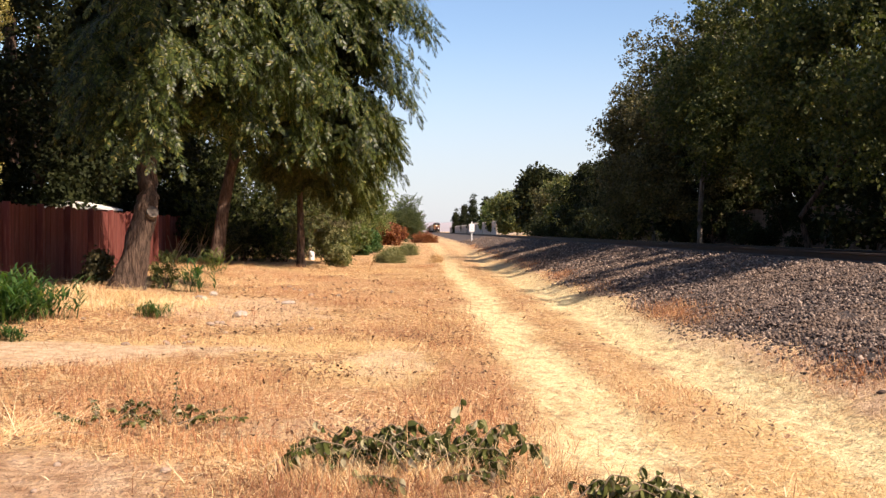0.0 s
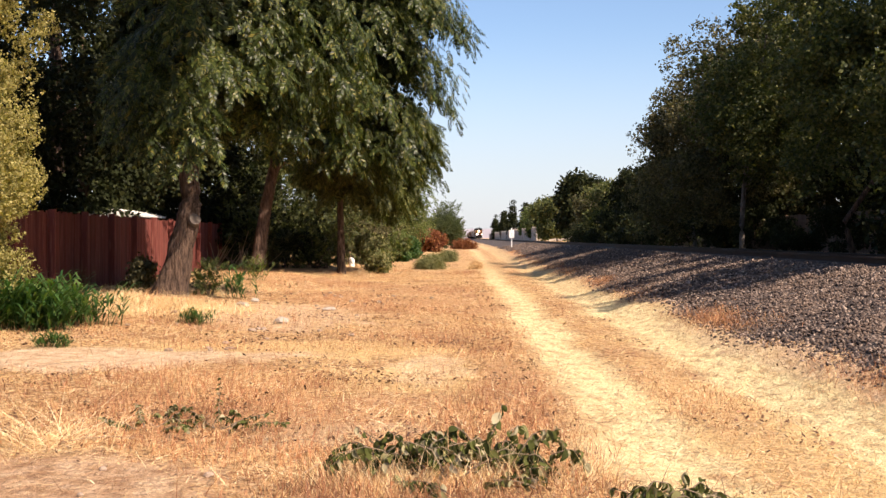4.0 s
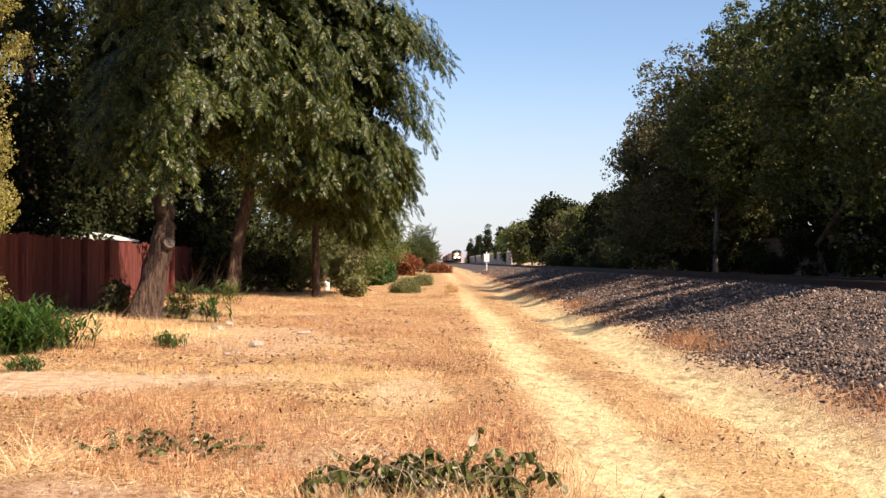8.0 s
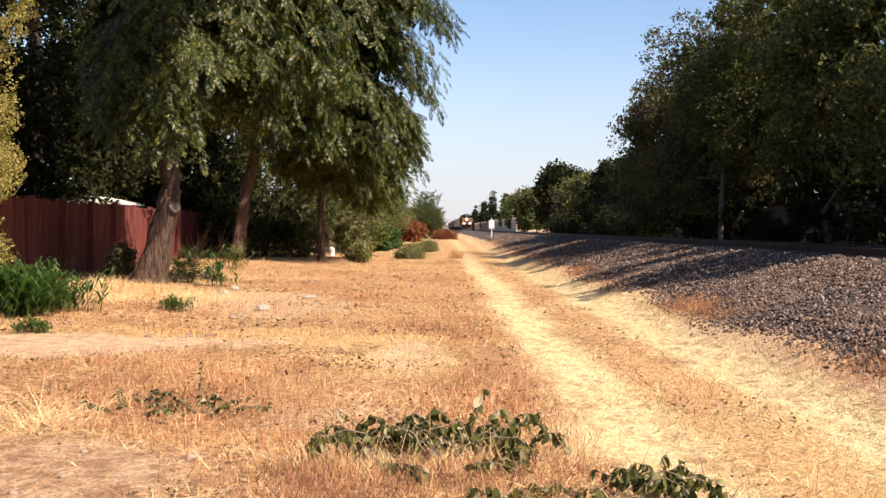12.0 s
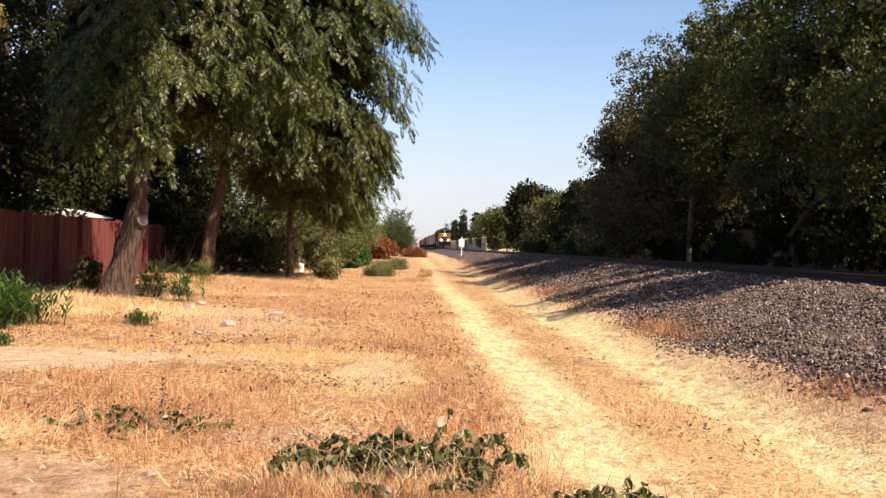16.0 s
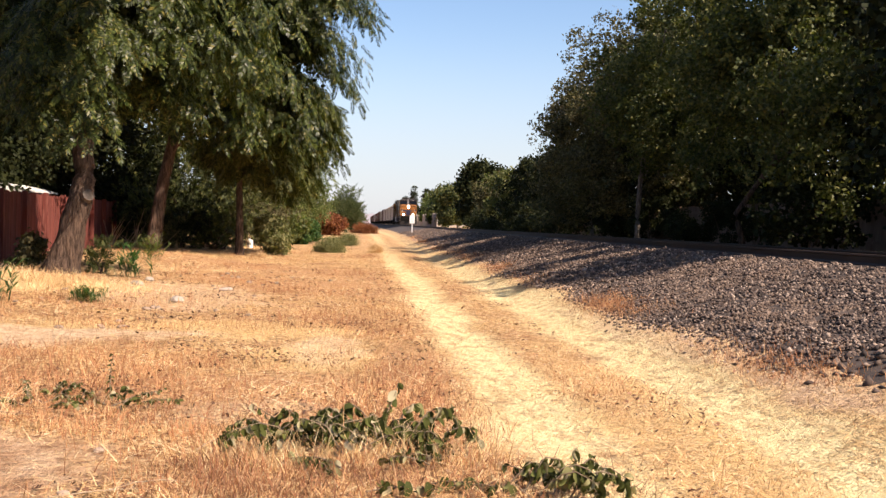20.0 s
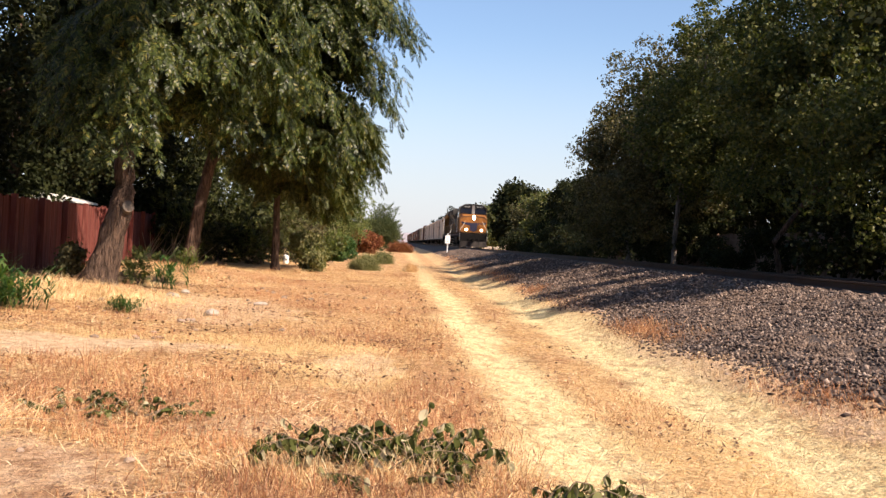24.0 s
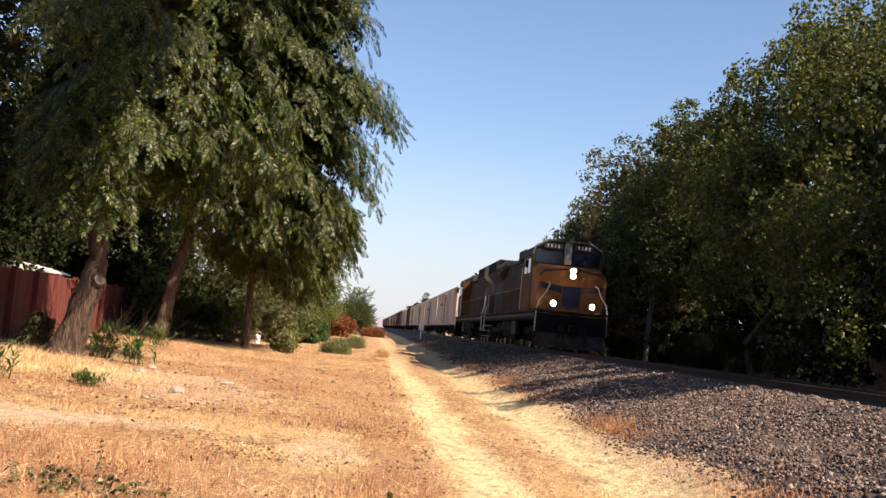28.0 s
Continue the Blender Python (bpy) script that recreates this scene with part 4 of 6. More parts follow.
# a hedge added to fill gaps; the shade there is in its leaf colour
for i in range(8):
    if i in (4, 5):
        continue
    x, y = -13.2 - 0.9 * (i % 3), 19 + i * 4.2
    bush("backyard_hedge", "tall dark hedge behind the red fence", x, y, [(0, 0, 3.2, 1.9, 2.4, 3.2)], LEAF_DARK_SHADE, BIG_BUNCH, 520 + i, count=26, per=34, lump=(0.6, 1.0), group="hedge behind the red fence")
# smaller bushes in front of it, coloured for the same shade
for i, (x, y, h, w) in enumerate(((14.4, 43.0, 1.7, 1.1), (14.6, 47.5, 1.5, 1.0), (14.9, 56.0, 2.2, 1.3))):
    bush("trackside_bush", "shaded dark bush beyond the railway", x, y, [(0, 0, h * 0.5, w, w * 1.3, h * 0.5)], LEAF_DARK_SHADE, BUNCH, 540 + i, count=12, per=40, lump=(0.35, 0.6), group="bushes beyond the railway")
for i, (x, y, h, w) in enumerate(((-9, 300, 6, 5), (-13, 380, 7, 6), (-5.5, 430, 5, 5), (-20, 250, 8, 6), (-16, 180, 7, 5))):
    tree("distant_tree", "distant hazy green tree along the railway", (x, y), [(0, 0, h * 0.55, w, w, h * 0.45)], [(0, 0, 0, 0.25), (0, 0, h * 0.4, 0.2), (0, 0, h * 0.7, 0.06)], LEAF_MID, BARK, FAR_BUNCH, 560 + i, count=30, per=26, lump=(0.8, 1.5), limbs=3, group="distant trees")
bush("pale_shrub", "grey-leaved shrub beside the slender tree", -3.45, 46.5, [(0, 0, 0.6, 0.5, 0.5, 0.55), (-0.35, 0.2, 1.25, 0.45, 0.45, 0.45)], LEAF_SAGE, BUNCH, 580, count=16, per=34, lump=(0.2, 0.4))
bush("brush_pile", "low pile of dead reddish-brown brush", 0.35, 93.5, [(0, 0, 0.10, 0.65, 0.45, 0.16)], LEAF_RED, NEEDLE_BIG, 581, count=22, per=30, lump=(0.15, 0.3), category="brush")


# ---- dry grass ----
def blades(rng, x, y, h, lean, width, bow=0.5):
    """Bent blades of grass: places and faces of two-step ribbons."""
    n = len(x)
    z = height(x, y)
    a = rng.uniform(0, 2 * math.pi, n)
    d = np.stack([np.cos(a), np.sin(a), np.zeros(n)], 1)
    b = rng.uniform(0, 2 * math.pi, n)
    s = np.stack([np.cos(b), np.sin(b), np.zeros(n)], 1) * (width * rng.uniform(0.6, 1.4, n))[:, None]
    root = np.stack([x, y, z - 0.01], 1)
    up = np.array([0, 0, 1.0])
    mid = root + (up * np.cos(lean * bow)[:, None] + d * np.sin(lean * bow)[:, None]) * (h * 0.55)[:, None]
    tip = mid + (up * np.cos(lean)[:, None] + d * np.sin(lean)[:, None]) * (h * 0.5)[:, None]
    mid[:, 2] = np.maximum(mid[:, 2], z + 0.014)
    tip[:, 2] = np.maximum(tip[:, 2], z + 0.012)
    v = np.stack([root - s, root + s, mid + s * 0.8, mid - s * 0.8, tip + s * 0.12, tip - s * 0.12], 1).reshape(-1, 3)
    i = np.arange(n)[:, None] * 6
    return v, np.concatenate([i + np.array([[0, 1, 2, 3]]), i + np.array([[3, 2, 4, 5]])])


def grass(name, label, material, seed, spots, per, tall, flat, width, bow=0.5, stray=0.35):
    """Tufts at spots (x, y, size); flat: how far the blades lie down."""
    rng = np.random.default_rng(seed)
    s = np.repeat(spots, per, 0)
    n = len(s)
    r = rng.normal(0, 1, (n, 2)) * 0.09 * s[:, 2:3]
    lean = np.clip(rng.normal(flat, stray, n), 0.05, 1.6)
    h = tall * s[:, 2] * rng.uniform(0.15, 1.0, n) ** 1.3 * 1.5
    v, f = blades(rng, s[:, 0] + r[:, 0], s[:, 1] + r[:, 1], h, lean, np.full(n, width) * s[:, 2] ** 0.5, bow)
    return tagged(new(name, shape(name, v, f, material)), label, "grass", kind="stuff")


def field(seed, n, y0, y1, x0, x1, keep):
    """Spots thinning with distance, kept by a rule on the plan."""
    rng = np.random.default_rng(seed)
    y = y0 * (y1 / y0) ** rng.uniform(0, 1, n)
    half = 0.52 * y
    x = rng.uniform(0, 1, n) * (np.minimum(x1, half) - np.maximum(x0, -half)) + np.maximum(x0, -half)
    patch = np.sin(x * 1.3 + 1.5 * np.sin(y * 0.45)) + np.sin(y * 0.8 + 1.2 * np.sin(x * 0.9 + 2))
    k = keep(x, y, patch + rng.normal(0, 0.5, n)) > rng.uniform(0, 1, n)
    return np.stack([x, y, rng.uniform(0.6, 1.4, n) * (1 + 0.012 * y)], 1)[k]


def bare(x, y):
    rut = np.maximum(np.exp(-(((x - 1.42) / 0.45) ** 4)), np.exp(-(((x - 3.3) / 0.45) ** 4)))
    spot = np.exp(-(((x + 2.6) / 1.15) ** 2) - ((y - 6.5) / 1.1) ** 2) + np.exp(-(((x + 4.9) / 2.8) ** 2) - ((y - 13.5 - 0.28 * (x + 4.9)) / 0.9) ** 2)
    gravel = 0.7 * np.exp(-(((x + 3.5) / 1.7) ** 2) - ((y - 21.5) / 3.5) ** 2)
    return np.clip(np.maximum(np.maximum(rut, 1.7 * spot), gravel), 0, 1)


def rusty(x, y, p):
    """Where the reddish grass still stands: islands beside the rut and across the field."""
    k = 0.05 + 0.55 * p
    for cx, cy, rx, ry in ((0.2, 10.6, 0.5, 2.3), (-1.5, 11.3, 1.1, 0.9), (-2.6, 15.0, 2.0, 0.9), (-1.3, 7.7, 1.3, 0.45), (-0.9, 6.4, 0.8, 0.7), (0.2, 17.0, 0.6, 3.0), (-1.2, 22.0, 1.6, 1.4)):
        k = k + 1.3 * np.exp(-(((x - cx) / rx) ** 2) - ((y - cy) / ry) ** 2)
    k = k - 1.2 * np.exp(-(((x + 0.35) / 0.6) ** 2) - ((y - 12.9) / 1.8) ** 2)
    return np.clip(k, 0, 1) * (1 - bare(x, y))


grass("rusty_grass", "rust-brown trodden dry grass", STRAW_RUST, 1, field(1, 17000, 4.6, 55, -12, 1.0, rusty), 9, 0.10, 0.75, 0.0021, 0.6)
grass("verge_tufts", "reddish dry grass tufts in the track's middle and edge", STRAW_RUST, 8, field(8, 5200, 6, 50, 1.7, 4.0, lambda x, y, p: np.clip(-0.3 + 0.5 * p, 0, 1) * (1 - bare(x, y))), 8, 0.06, 1.0, 0.0022, 0.6)
grass("straw_grass", "yellow dry straw grass", STRAW, 2, field(2, 10000, 4.6, 60, -12, 4.1, lambda x, y, p: (0.4 - 0.25 * p) * (1 - bare(x, y))), 7, 0.075, 1.0, 0.0023, 0.65)
grass("lying_straw", "pale flattened straw lying on the ground", STRAW_PALE, 3, field(3, 15000, 4.3, 45, -9, 4.0, lambda x, y, p: 0.8 - 0.75 * bare(x + 50 * (x > 0.6), y)), 5, 0.17, 1.47, 0.0033, 0.96, 0.13)
grass("verge_grass", "reddish dry grass tufts along the ballast's foot", STRAW_RUST, 4, field(4, 9000, 8, 90, 3.7, 4.7, lambda x, y, p: (0.15 + 0.5 * p) * np.exp(-(((x - 4.2) / 0.33) ** 2))), 12, 0.10, 1.05, 0.0026)
rng_t = np.random.default_rng(5)
tuft_spots = np.concatenate([np.stack([rng_t.normal(cx, sx, n), rng_t.normal(cy, sy, n), rng_t.uniform(0.8, 1.6, n)], 1) for cx, cy, sx, sy, n in
                             ((-5.6, 21.2, 0.75, 0.9, 330), (-7.0, 23, 0.8, 0.8, 120), (-6.3, 31, 1.2, 2.0, 160), (-4.0, 44, 1.2, 3, 60))])
grass("tall_straw", "tufts of tall pale dry grass", STRAW_PALE, 6, tuft_spots, 22, 0.15, 1.15, 0.0026)
near_tuft = np.stack([rng_t.normal(-3.1, 0.2, 26), rng_t.normal(8.0, 0.35, 26), rng_t.uniform(0.9, 1.6, 26)], 1)
grass("near_straw", "long pale straw clump on bare earth", STRAW_PALE, 7, near_tuft, 30, 0.42, 1.5, 0.0022, 0.9, 0.2)


def stalks(name, label, material, seed, n, y0, y1, x0, x1, long, width):
    """Long dry stalks lying across one another, each bent and resting on the ones below."""
    rng = np.random.default_rng(seed)
    y = y0 * (y1 / y0) ** rng.uniform(0, 1, n)
    x = np.clip(rng.uniform(x0, x1, n), -0.46 * y, 0.44 * y)
    ok = (np.sin(x * 2.3 + 1.5 * np.sin(y * 1.1)) + np.sin(y * 1.9 + x) + rng.normal(0, 0.8, n) > -0.3) & (bare(x, y) * 0.75 < rng.uniform(0.0, 0.9, n))
    x, y = x[ok], y[ok]
    n = len(x)
    a, ln = rng.uniform(0, 6.28, n), rng.uniform(0.35, 1.0, n) * long
    d = np.stack([np.cos(a), np.sin(a)], 1)
    c = np.stack([-np.sin(a), np.cos(a)], 1)
    bow = rng.normal(0, 0.10, n)
    rows = []
    wd = width * rng.uniform(0.6, 1.4, n) * (0.7 + 0.05 * y)
    lift = rng.uniform(0.004, 0.03, n), rng.exponential(0.03, n), rng.exponential(0.035, n)
    for k, u in enumerate((-0.5, 0.0, 0.5)):
        p = np.stack([x, y], 1) + d * (ln * u)[:, None] + c * (bow * ln * (1 - 4 * u * u))[:, None]
        z = height(p[:, 0], p[:, 1]) + 0.008 + lift[k]
        for s in (-1, 1):
            q = p + c * (wd * s * (1.0 if k < 2 else 0.4))[:, None]
            rows.append(np.concatenate([q, (z + wd * s * 0.4)[:, None]], 1))
    v = np.stack(rows, 1).reshape(-1, 3)
    i = np.arange(n)[:, None] * 6
    f = np.concatenate([i + np.array([[0, 1, 3, 2]]), i + np.array([[2, 3, 5, 4]])])
    return tagged(new(name, shape(name, v, f, material)), label, "straw", kind="stuff")


stalks("pale_stalks", "long pale dry stalks lying on the field", STRAW, 31, 7000, 4.6, 24, -9, 0.8, 0.28, 0.0014)
stalks("brown_stalks", "long reddish-brown dry stalks lying on the field", STRAW_RUST, 32, 8000, 4.6, 24, -8, 2.2, 0.20, 0.0018)


def litter():
    """Dead leaves and bark bits strewn over the field."""
    rng = np.random.default_rng(17)
    n = 40000
    y = 4.5 * (38 / 4.5) ** rng.uniform(0, 1, n)
    x = rng.uniform(-0.5, 0.35, n) * y
    patch = np.sin(x * 2.1 + 1.7 * np.sin(y * 0.9)) + np.sin(y * 1.6 + 1.4 * np.sin(x * 1.3 + 2)) + rng.normal(0, 0.6, n)
    ok = (x < 4.0) & ((x < 0.8) | (rng.uniform(0, 1, n) < 0.45)) & (patch > 0.1) & ((bare(x, y) < rng.uniform(0.1, 1, n)) | ((x < -1.5) & (y > 16)))
    x, y = x[ok], y[ok]
    n = len(x)
    s = rng.uniform(0.008, 0.026, n) * (0.75 + 0.04 * y)
    a = rng.uniform(0, 6.28, n)
    d = np.stack([np.cos(a), np.sin(a), rng.normal(0, 0.35, n)], 1) * s[:, None]
    w = np.stack([-np.sin(a), np.cos(a), rng.normal(0, 0.5, n)], 1) * (s * rng.uniform(0.25, 0.6, n))[:, None]
    p = np.stack([x, y, height(x, y) + 0.012 + 0.4 * s], 1)
    v = np.stack([p - d, p + w, p + d, p - w], 1).reshape(-1, 3)
    mat = grass_material("dead_leaf", [(0.0, (0.05, 0.024, 0.014)), (0.55, (0.17, 0.08, 0.04)), (0.8, (0.36, 0.20, 0.11)), (1.0, (0.58, 0.40, 0.24))], 0.1)
    tagged(new("leaf_litter", shape("leaf_litter", v, quads(v), mat)), "dead brown leaves strewn over dry ground", "leaf litter", kind="stuff")


litter()

rng_d = np.random.default_rng(19)
dry_spots = np.stack([rng_d.uniform(-1.1, 1.7, 430), rng_d.uniform(5.5, 6.95, 430), rng_d.uniform(0.5, 1.3, 430)], 1)
grass("dead_brush", "tangle of reddish dead stalks on the ground", DEAD_STALK, 20, dry_spots, 12, 0.12, 1.15, 0.0024, 0.8)
heap_spots = np.stack([rng_d.uniform(-0.8, 1.0, 230), rng_d.uniform(6.6, 7.2, 230), rng_d.uniform(0.7, 1.4, 230)], 1)
grass("heap_straw", "pale dead stalks caught in the cut branches", STRAW_PALE, 22, heap_spots, 7, 0.17, 0.9, 0.0018, 0.6)
near_mat = np.stack([rng_d.uniform(-6.0, 4.2, 1500), rng_d.uniform(-5.0, 4.6, 1500), rng_d.uniform(0.6, 1.4, 1500)], 1)
grass("trodden_straw", "trodden dry straw on the open ground", STRAW, 21, near_mat, 7, 0.12, 1.4, 0.003, 0.9, 0.2)


# ---- fences and walls ----
def board_fence(name, a, b, z_top, tall, material, label, bay=2.4, seed=1, post_proud=0.06):
    """A close-boarded fence from a to b: posts, rails and bays of boards."""
    rnd = random.Random(seed)
    a, b = Vector(a), Vector(b)
    run = (b - a).length
    n = max(1, round(run / bay))
    turn = math.degrees(math.atan2(b.y - a.y, b.x - a.x))
    root = thing(name, pose(a.x, a.y, z_top - tall, 0, 0, turn), label, "fence", kind="structure")
    w = run / n
    for i in range(n):
        bm = bmesh.new()
        k = round(w / 0.145)
        for j in range(k):
            x = i * w + j * w / k
            dz, dy = rnd.uniform(-0.03, 0.02), rnd.uniform(-0.006, 0.006)
            box(bm, x + 0.003, x + w / k - 0.003, -0.012 + dy, 0.012 + dy, -0.25, tall + dz)
        part("panel", bm, material, root)
        bm = bmesh.new()
        for z in (0.25, tall - 0.35):
            box(bm, i * w, (i + 1) * w, -0.06, -0.018, z, z + 0.09)
        part("fence_rail", bm, material, root)
    for i in range(n + 1):
        part("post", one_box(i * w - 0.05, i * w + 0.05, 0.018, 0.018 + 0.09 + post_proud, -0.25, tall + 0.05, 0.008), material, root)
    return root


board_fence("red_fence", (-10.2, 46.4), (-9.0, 24.0), 2.09, 1.85, RED_BOARD, "weathered red-stained wooden board fence in dappled shade")
board_fence("red_fence", (-9.0, 24.0), (-8.9, -8.0), 2.09, 1.9, RED_BOARD, "weathered red-stained wooden board fence", seed=2)
board_fence("brown_fence", (16.6, 150.0), (16.6, 14.0), 2.7, 1.75, BROWN_BOARD, "brown wooden fence in the shade behind the trees", seed=3)


def shed():
    root = thing("white_roofed_shed", pose(-12.4, 41.0, float(height(-12.4, 41.0))), "small shed with a pale metal roof behind the fence", "shed")
    part("shed_wall", one_box(-0.8, 0.8, -1.6, 1.6, -0.1, 2.0, 0.02), plain("shed_wall", (0.25, 0.2, 0.16), 0.9), root)
    bm = loft(bmesh.new(), [[(-0.95, y, 2.01), (0.95, y, 2.01), (0.95, y, 2.07), (0, y, 2.3), (-0.95, y, 2.07)] for y in (-1.8, 1.8)])
    part("shed_roof", bm, plain("pale_metal", (0.72, 0.70, 0.66), 0.5), root, "pale corrugated metal roof")


shed()


def far_wall():
    wall = plain("far_plaster", (0.42, 0.36, 0.31), 0.9, grain=1.5)
    root = thing("long_wall", pose(14.2, 0, float(height(14.2, 200))), "long pale block wall beside the railway", "wall", kind="structure")
    for i in range(36):
        y = 205 + i * 9
        bm = one_box(-0.1, 0.1, y, y + 8.6, -0.2, 2.6, 0.02)
        part("wall_panel", bm, wall, root)
        part("pilaster", one_box(-0.22, 0.22, y + 8.6, y + 9.0, -0.2, 2.75, 0.02), wall, root)


far_wall()


def house(x, y, w, d, h, wall_mat, roof_mat, label):
    root = thing("house", pose(x, y, float(height(x, y))), label, "house", "houses beyond the wall")
    part("wall", one_box(-w / 2, w / 2, -d / 2, d / 2, -0.2, h, 0.02), wall_mat, root)
    e = 0.5
    bm = bmesh.new()
    loft(bm, [[(-w / 2 - e, s * (d / 2 + e), h + 0.005), (w / 2 + e, s * (d / 2 + e), h + 0.005), (w / 2 + e, s * (d / 2 + e), h + 0.13), (0, s * (d / 2 + e), h + w * 0.22), (-w / 2 - e, s * (d / 2 + e), h + 0.13)] for s in (-1, 1)])
    part("roof", bm, roof_mat, root)
    glass = plain("window_glass", (0.03, 0.035, 0.04), 0.1, 0, spec=0.6)
    trim = plain("window_trim", (0.6, 0.58, 0.53), 0.7)
    for s in (-0.28, 0.28):
        win = part("window", one_box(s * w - 0.65, s * w + 0.65, -d / 2 - 0.05, -d / 2 + 0.02, 1.0, 2.1, 0.01), trim, root)
        part("pane", one_box(s * w - 0.55, s * w + 0.55, -d / 2 - 0.065, -d / 2 - 0.02, 1.1, 2.0), glass, win)
    return root


ROOF = plain("roof_shingle", (0.16, 0.12, 0.10), 0.9, grain=3)
STUCCO = plain("stucco", (0.50, 0.43, 0.36), 0.9, grain=2)
house(20.5, 236, 9, 10, 2.9, STUCCO, ROOF, "pale stucco house with a low brown roof")
house(22, 275, 10, 10, 3.0, STUCCO, ROOF, "pale stucco house with a low brown roof")
house(21, 320, 10, 11, 3.0, STUCCO, ROOF, "pale stucco house with a low brown roof")


def hills():
    """A low ridge at the horizon."""
    rng = np.random.default_rng(8)
    xs = np.linspace(-3600, 3600, 240)
    top = 26 + 10 * np.sin(xs / 310) + 8 * np.sin(xs / 97 + 1) + rng.normal(0, 1.2, 240)
    ys = (3400, 3700, 4100, 4400)
    rise = (0, 0.75, 1.0, 0)
    v = np.concatenate([np.stack([xs, np.full(240, y) + 40 * np.sin(xs / 50), top * r], 1) for y, r in zip(ys, rise)])
    i = (np.arange(3)[:, None] * 240 + np.arange(239)[None]).ravel()
    # the distance haze is put into the ridge's greyish colour
    ob = new("far_hills", shape("far_hills", v, np.stack([i, i + 1, i + 241, i + 240], 1), plain("far_hill", (0.30, 0.27, 0.28), 1.0, grain=0.004, local=False), True))
    tagged(ob, "hazy low hills at the horizon", "hills", kind="structure")


hills()


def utility_pole(x, y, h, arm=True, label="brown wooden utility pole with a crossarm"):
    root = thing("utility_pole", pose(x, y, float(height(x, y))), label, "pole", "utility poles")
    wood = plain("pole_wood", (0.17, 0.11, 0.07), 0.9)
    part("pole", rod(bmesh.new(), (0, 0, -0.3), (0, 0, h), 0.15, 0.10, 10), wood, root)
    if arm:
        part("crossarm", one_box(-1.2, 1.2, -0.06, 0.06, h - 0.9, h - 0.75, 0.01), wood, root)
        for s in (-1.0, -0.5, 0.5, 1.0):
            part("insulator", rod(bmesh.new(), (s, 0, h - 0.75), (s, 0, h - 0.58), 0.05, 0.03, 8), STUCCO, root)


utility_pole(-3.5, 103, 4.2, False, "thin bare wooden pole among the bushes")
utility_pole(2.0, 640, 12)
utility_pole(-2.0, 560, 11)
utility_pole(-6.0, 700, 14)


# ---- small things on the field ----
WHITE = plain("white_paint", (0.78, 0.76, 0.72), 0.6)


def sign_post():
    root = thing("trackside_sign", pose(5.05, 108.5, float(height(5.05, 108.5)) - 0.12), "white trackside marker plate on a thin pale post", "sign")
    part("post", rod(bmesh.new(), (0, 0, -0.2), (0, 0, 2.05), 0.055, 0.055, 8), WHITE, root)
    part("sign_plate", one_box(-0.25, 0.25, -0.085, -0.06, 1.05, 1.85, 0.01), WHITE, root)
    dark = plain("black_paint", (0.03, 0.03, 0.03), 0.6)
    for z in (1.25, 1.5):
        part("bar", one_box(-0.05, 0.05, -0.093, -0.086, z, z + 0.05), dark, root, "black illegible mark")


sign_post()


def stub(x, y, h, r):
    root = thing("marker_stub", pose(x, y, float(height(x, y))), "short white marker post in dry grass", "post", "white marker posts")
    part("stub_post", rod(bmesh.new(), (0, 0, -0.1), (0, 0, h), r, r, 10), WHITE, root)
    part("stub_cap", rod(bmesh.new(), (0, 0, h), (0, 0, h + 0.08), r, r * 0.5, 10), WHITE, root)


stub(-5.25, 53.5, 0.36, 0.13)
stub(-4.2, 66.0, 0.75, 0.10)


def rock(x, y, size, seed, mat, label="pale stone lying in dry grass"):
    rnd = random.Random(seed)
    bm = bmesh.new()
    bmesh.ops.create_icosphere(bm, subdivisions=2, radius=1)
    for v in bm.verts:
        k = 1 + 0.25 * noise.noise(v.co * 1.3 + Vector((seed, 0, 0))) + rnd.uniform(-0.06, 0.06)
        v.co = Vector((v.co.x * size[0] * k, v.co.y * size[1] * k, v.co.z * size[2] * k))
    ob = part("stone", bm, mat)
    ob.matrix_basis = pose(x, y, float(height(x, y)) + size[2] * 0.35, 0, 0, rnd.uniform(0, 360))
    return tagged(ob, label, "stone", "stones on the field")


PALE_STONE = plain("pale_stone", (0.42, 0.35, 0.28), 0.9, grain=6, depth=0.4)
for i, (x, y, s) in enumerate(((-3.15, 19.4, (0.14, 0.12, 0.09)), (-2.75, 23.2, (0.17, 0.10, 0.05)), (-4.6, 23.3, (0.22, 0.10, 0.07)), (-4.7, 25.2, (0.15, 0.1, 0.06)))):
    rock(x, y, s, i + 3, PALE_STONE)
rnd_s = random.Random(4)
EARTH_STONE = plain("earth_stone", (0.33, 0.24, 0.17), 0.95, grain=9, depth=0.4)
for i in range(46):
    y = rnd_s.uniform(14, 30)
    r = rnd_s.uniform(0.025, 0.06)
    rock(-3.6 + rnd_s.gauss(0, 1.3), y, (r * 1.3, r, r * 0.7), 50 + i, EARTH_STONE, "small brown clod lying on bare earth")
for i in range(26):
    r = rnd_s.uniform(0.012, 0.028)
    rock(-2.7 + rnd_s.gauss(0, 0.8), 6.2 + rnd_s.gauss(0, 0.7), (r * 1.4, r, r * 0.8), 120 + i, EARTH_STONE, "small brown clod lying on bare earth")


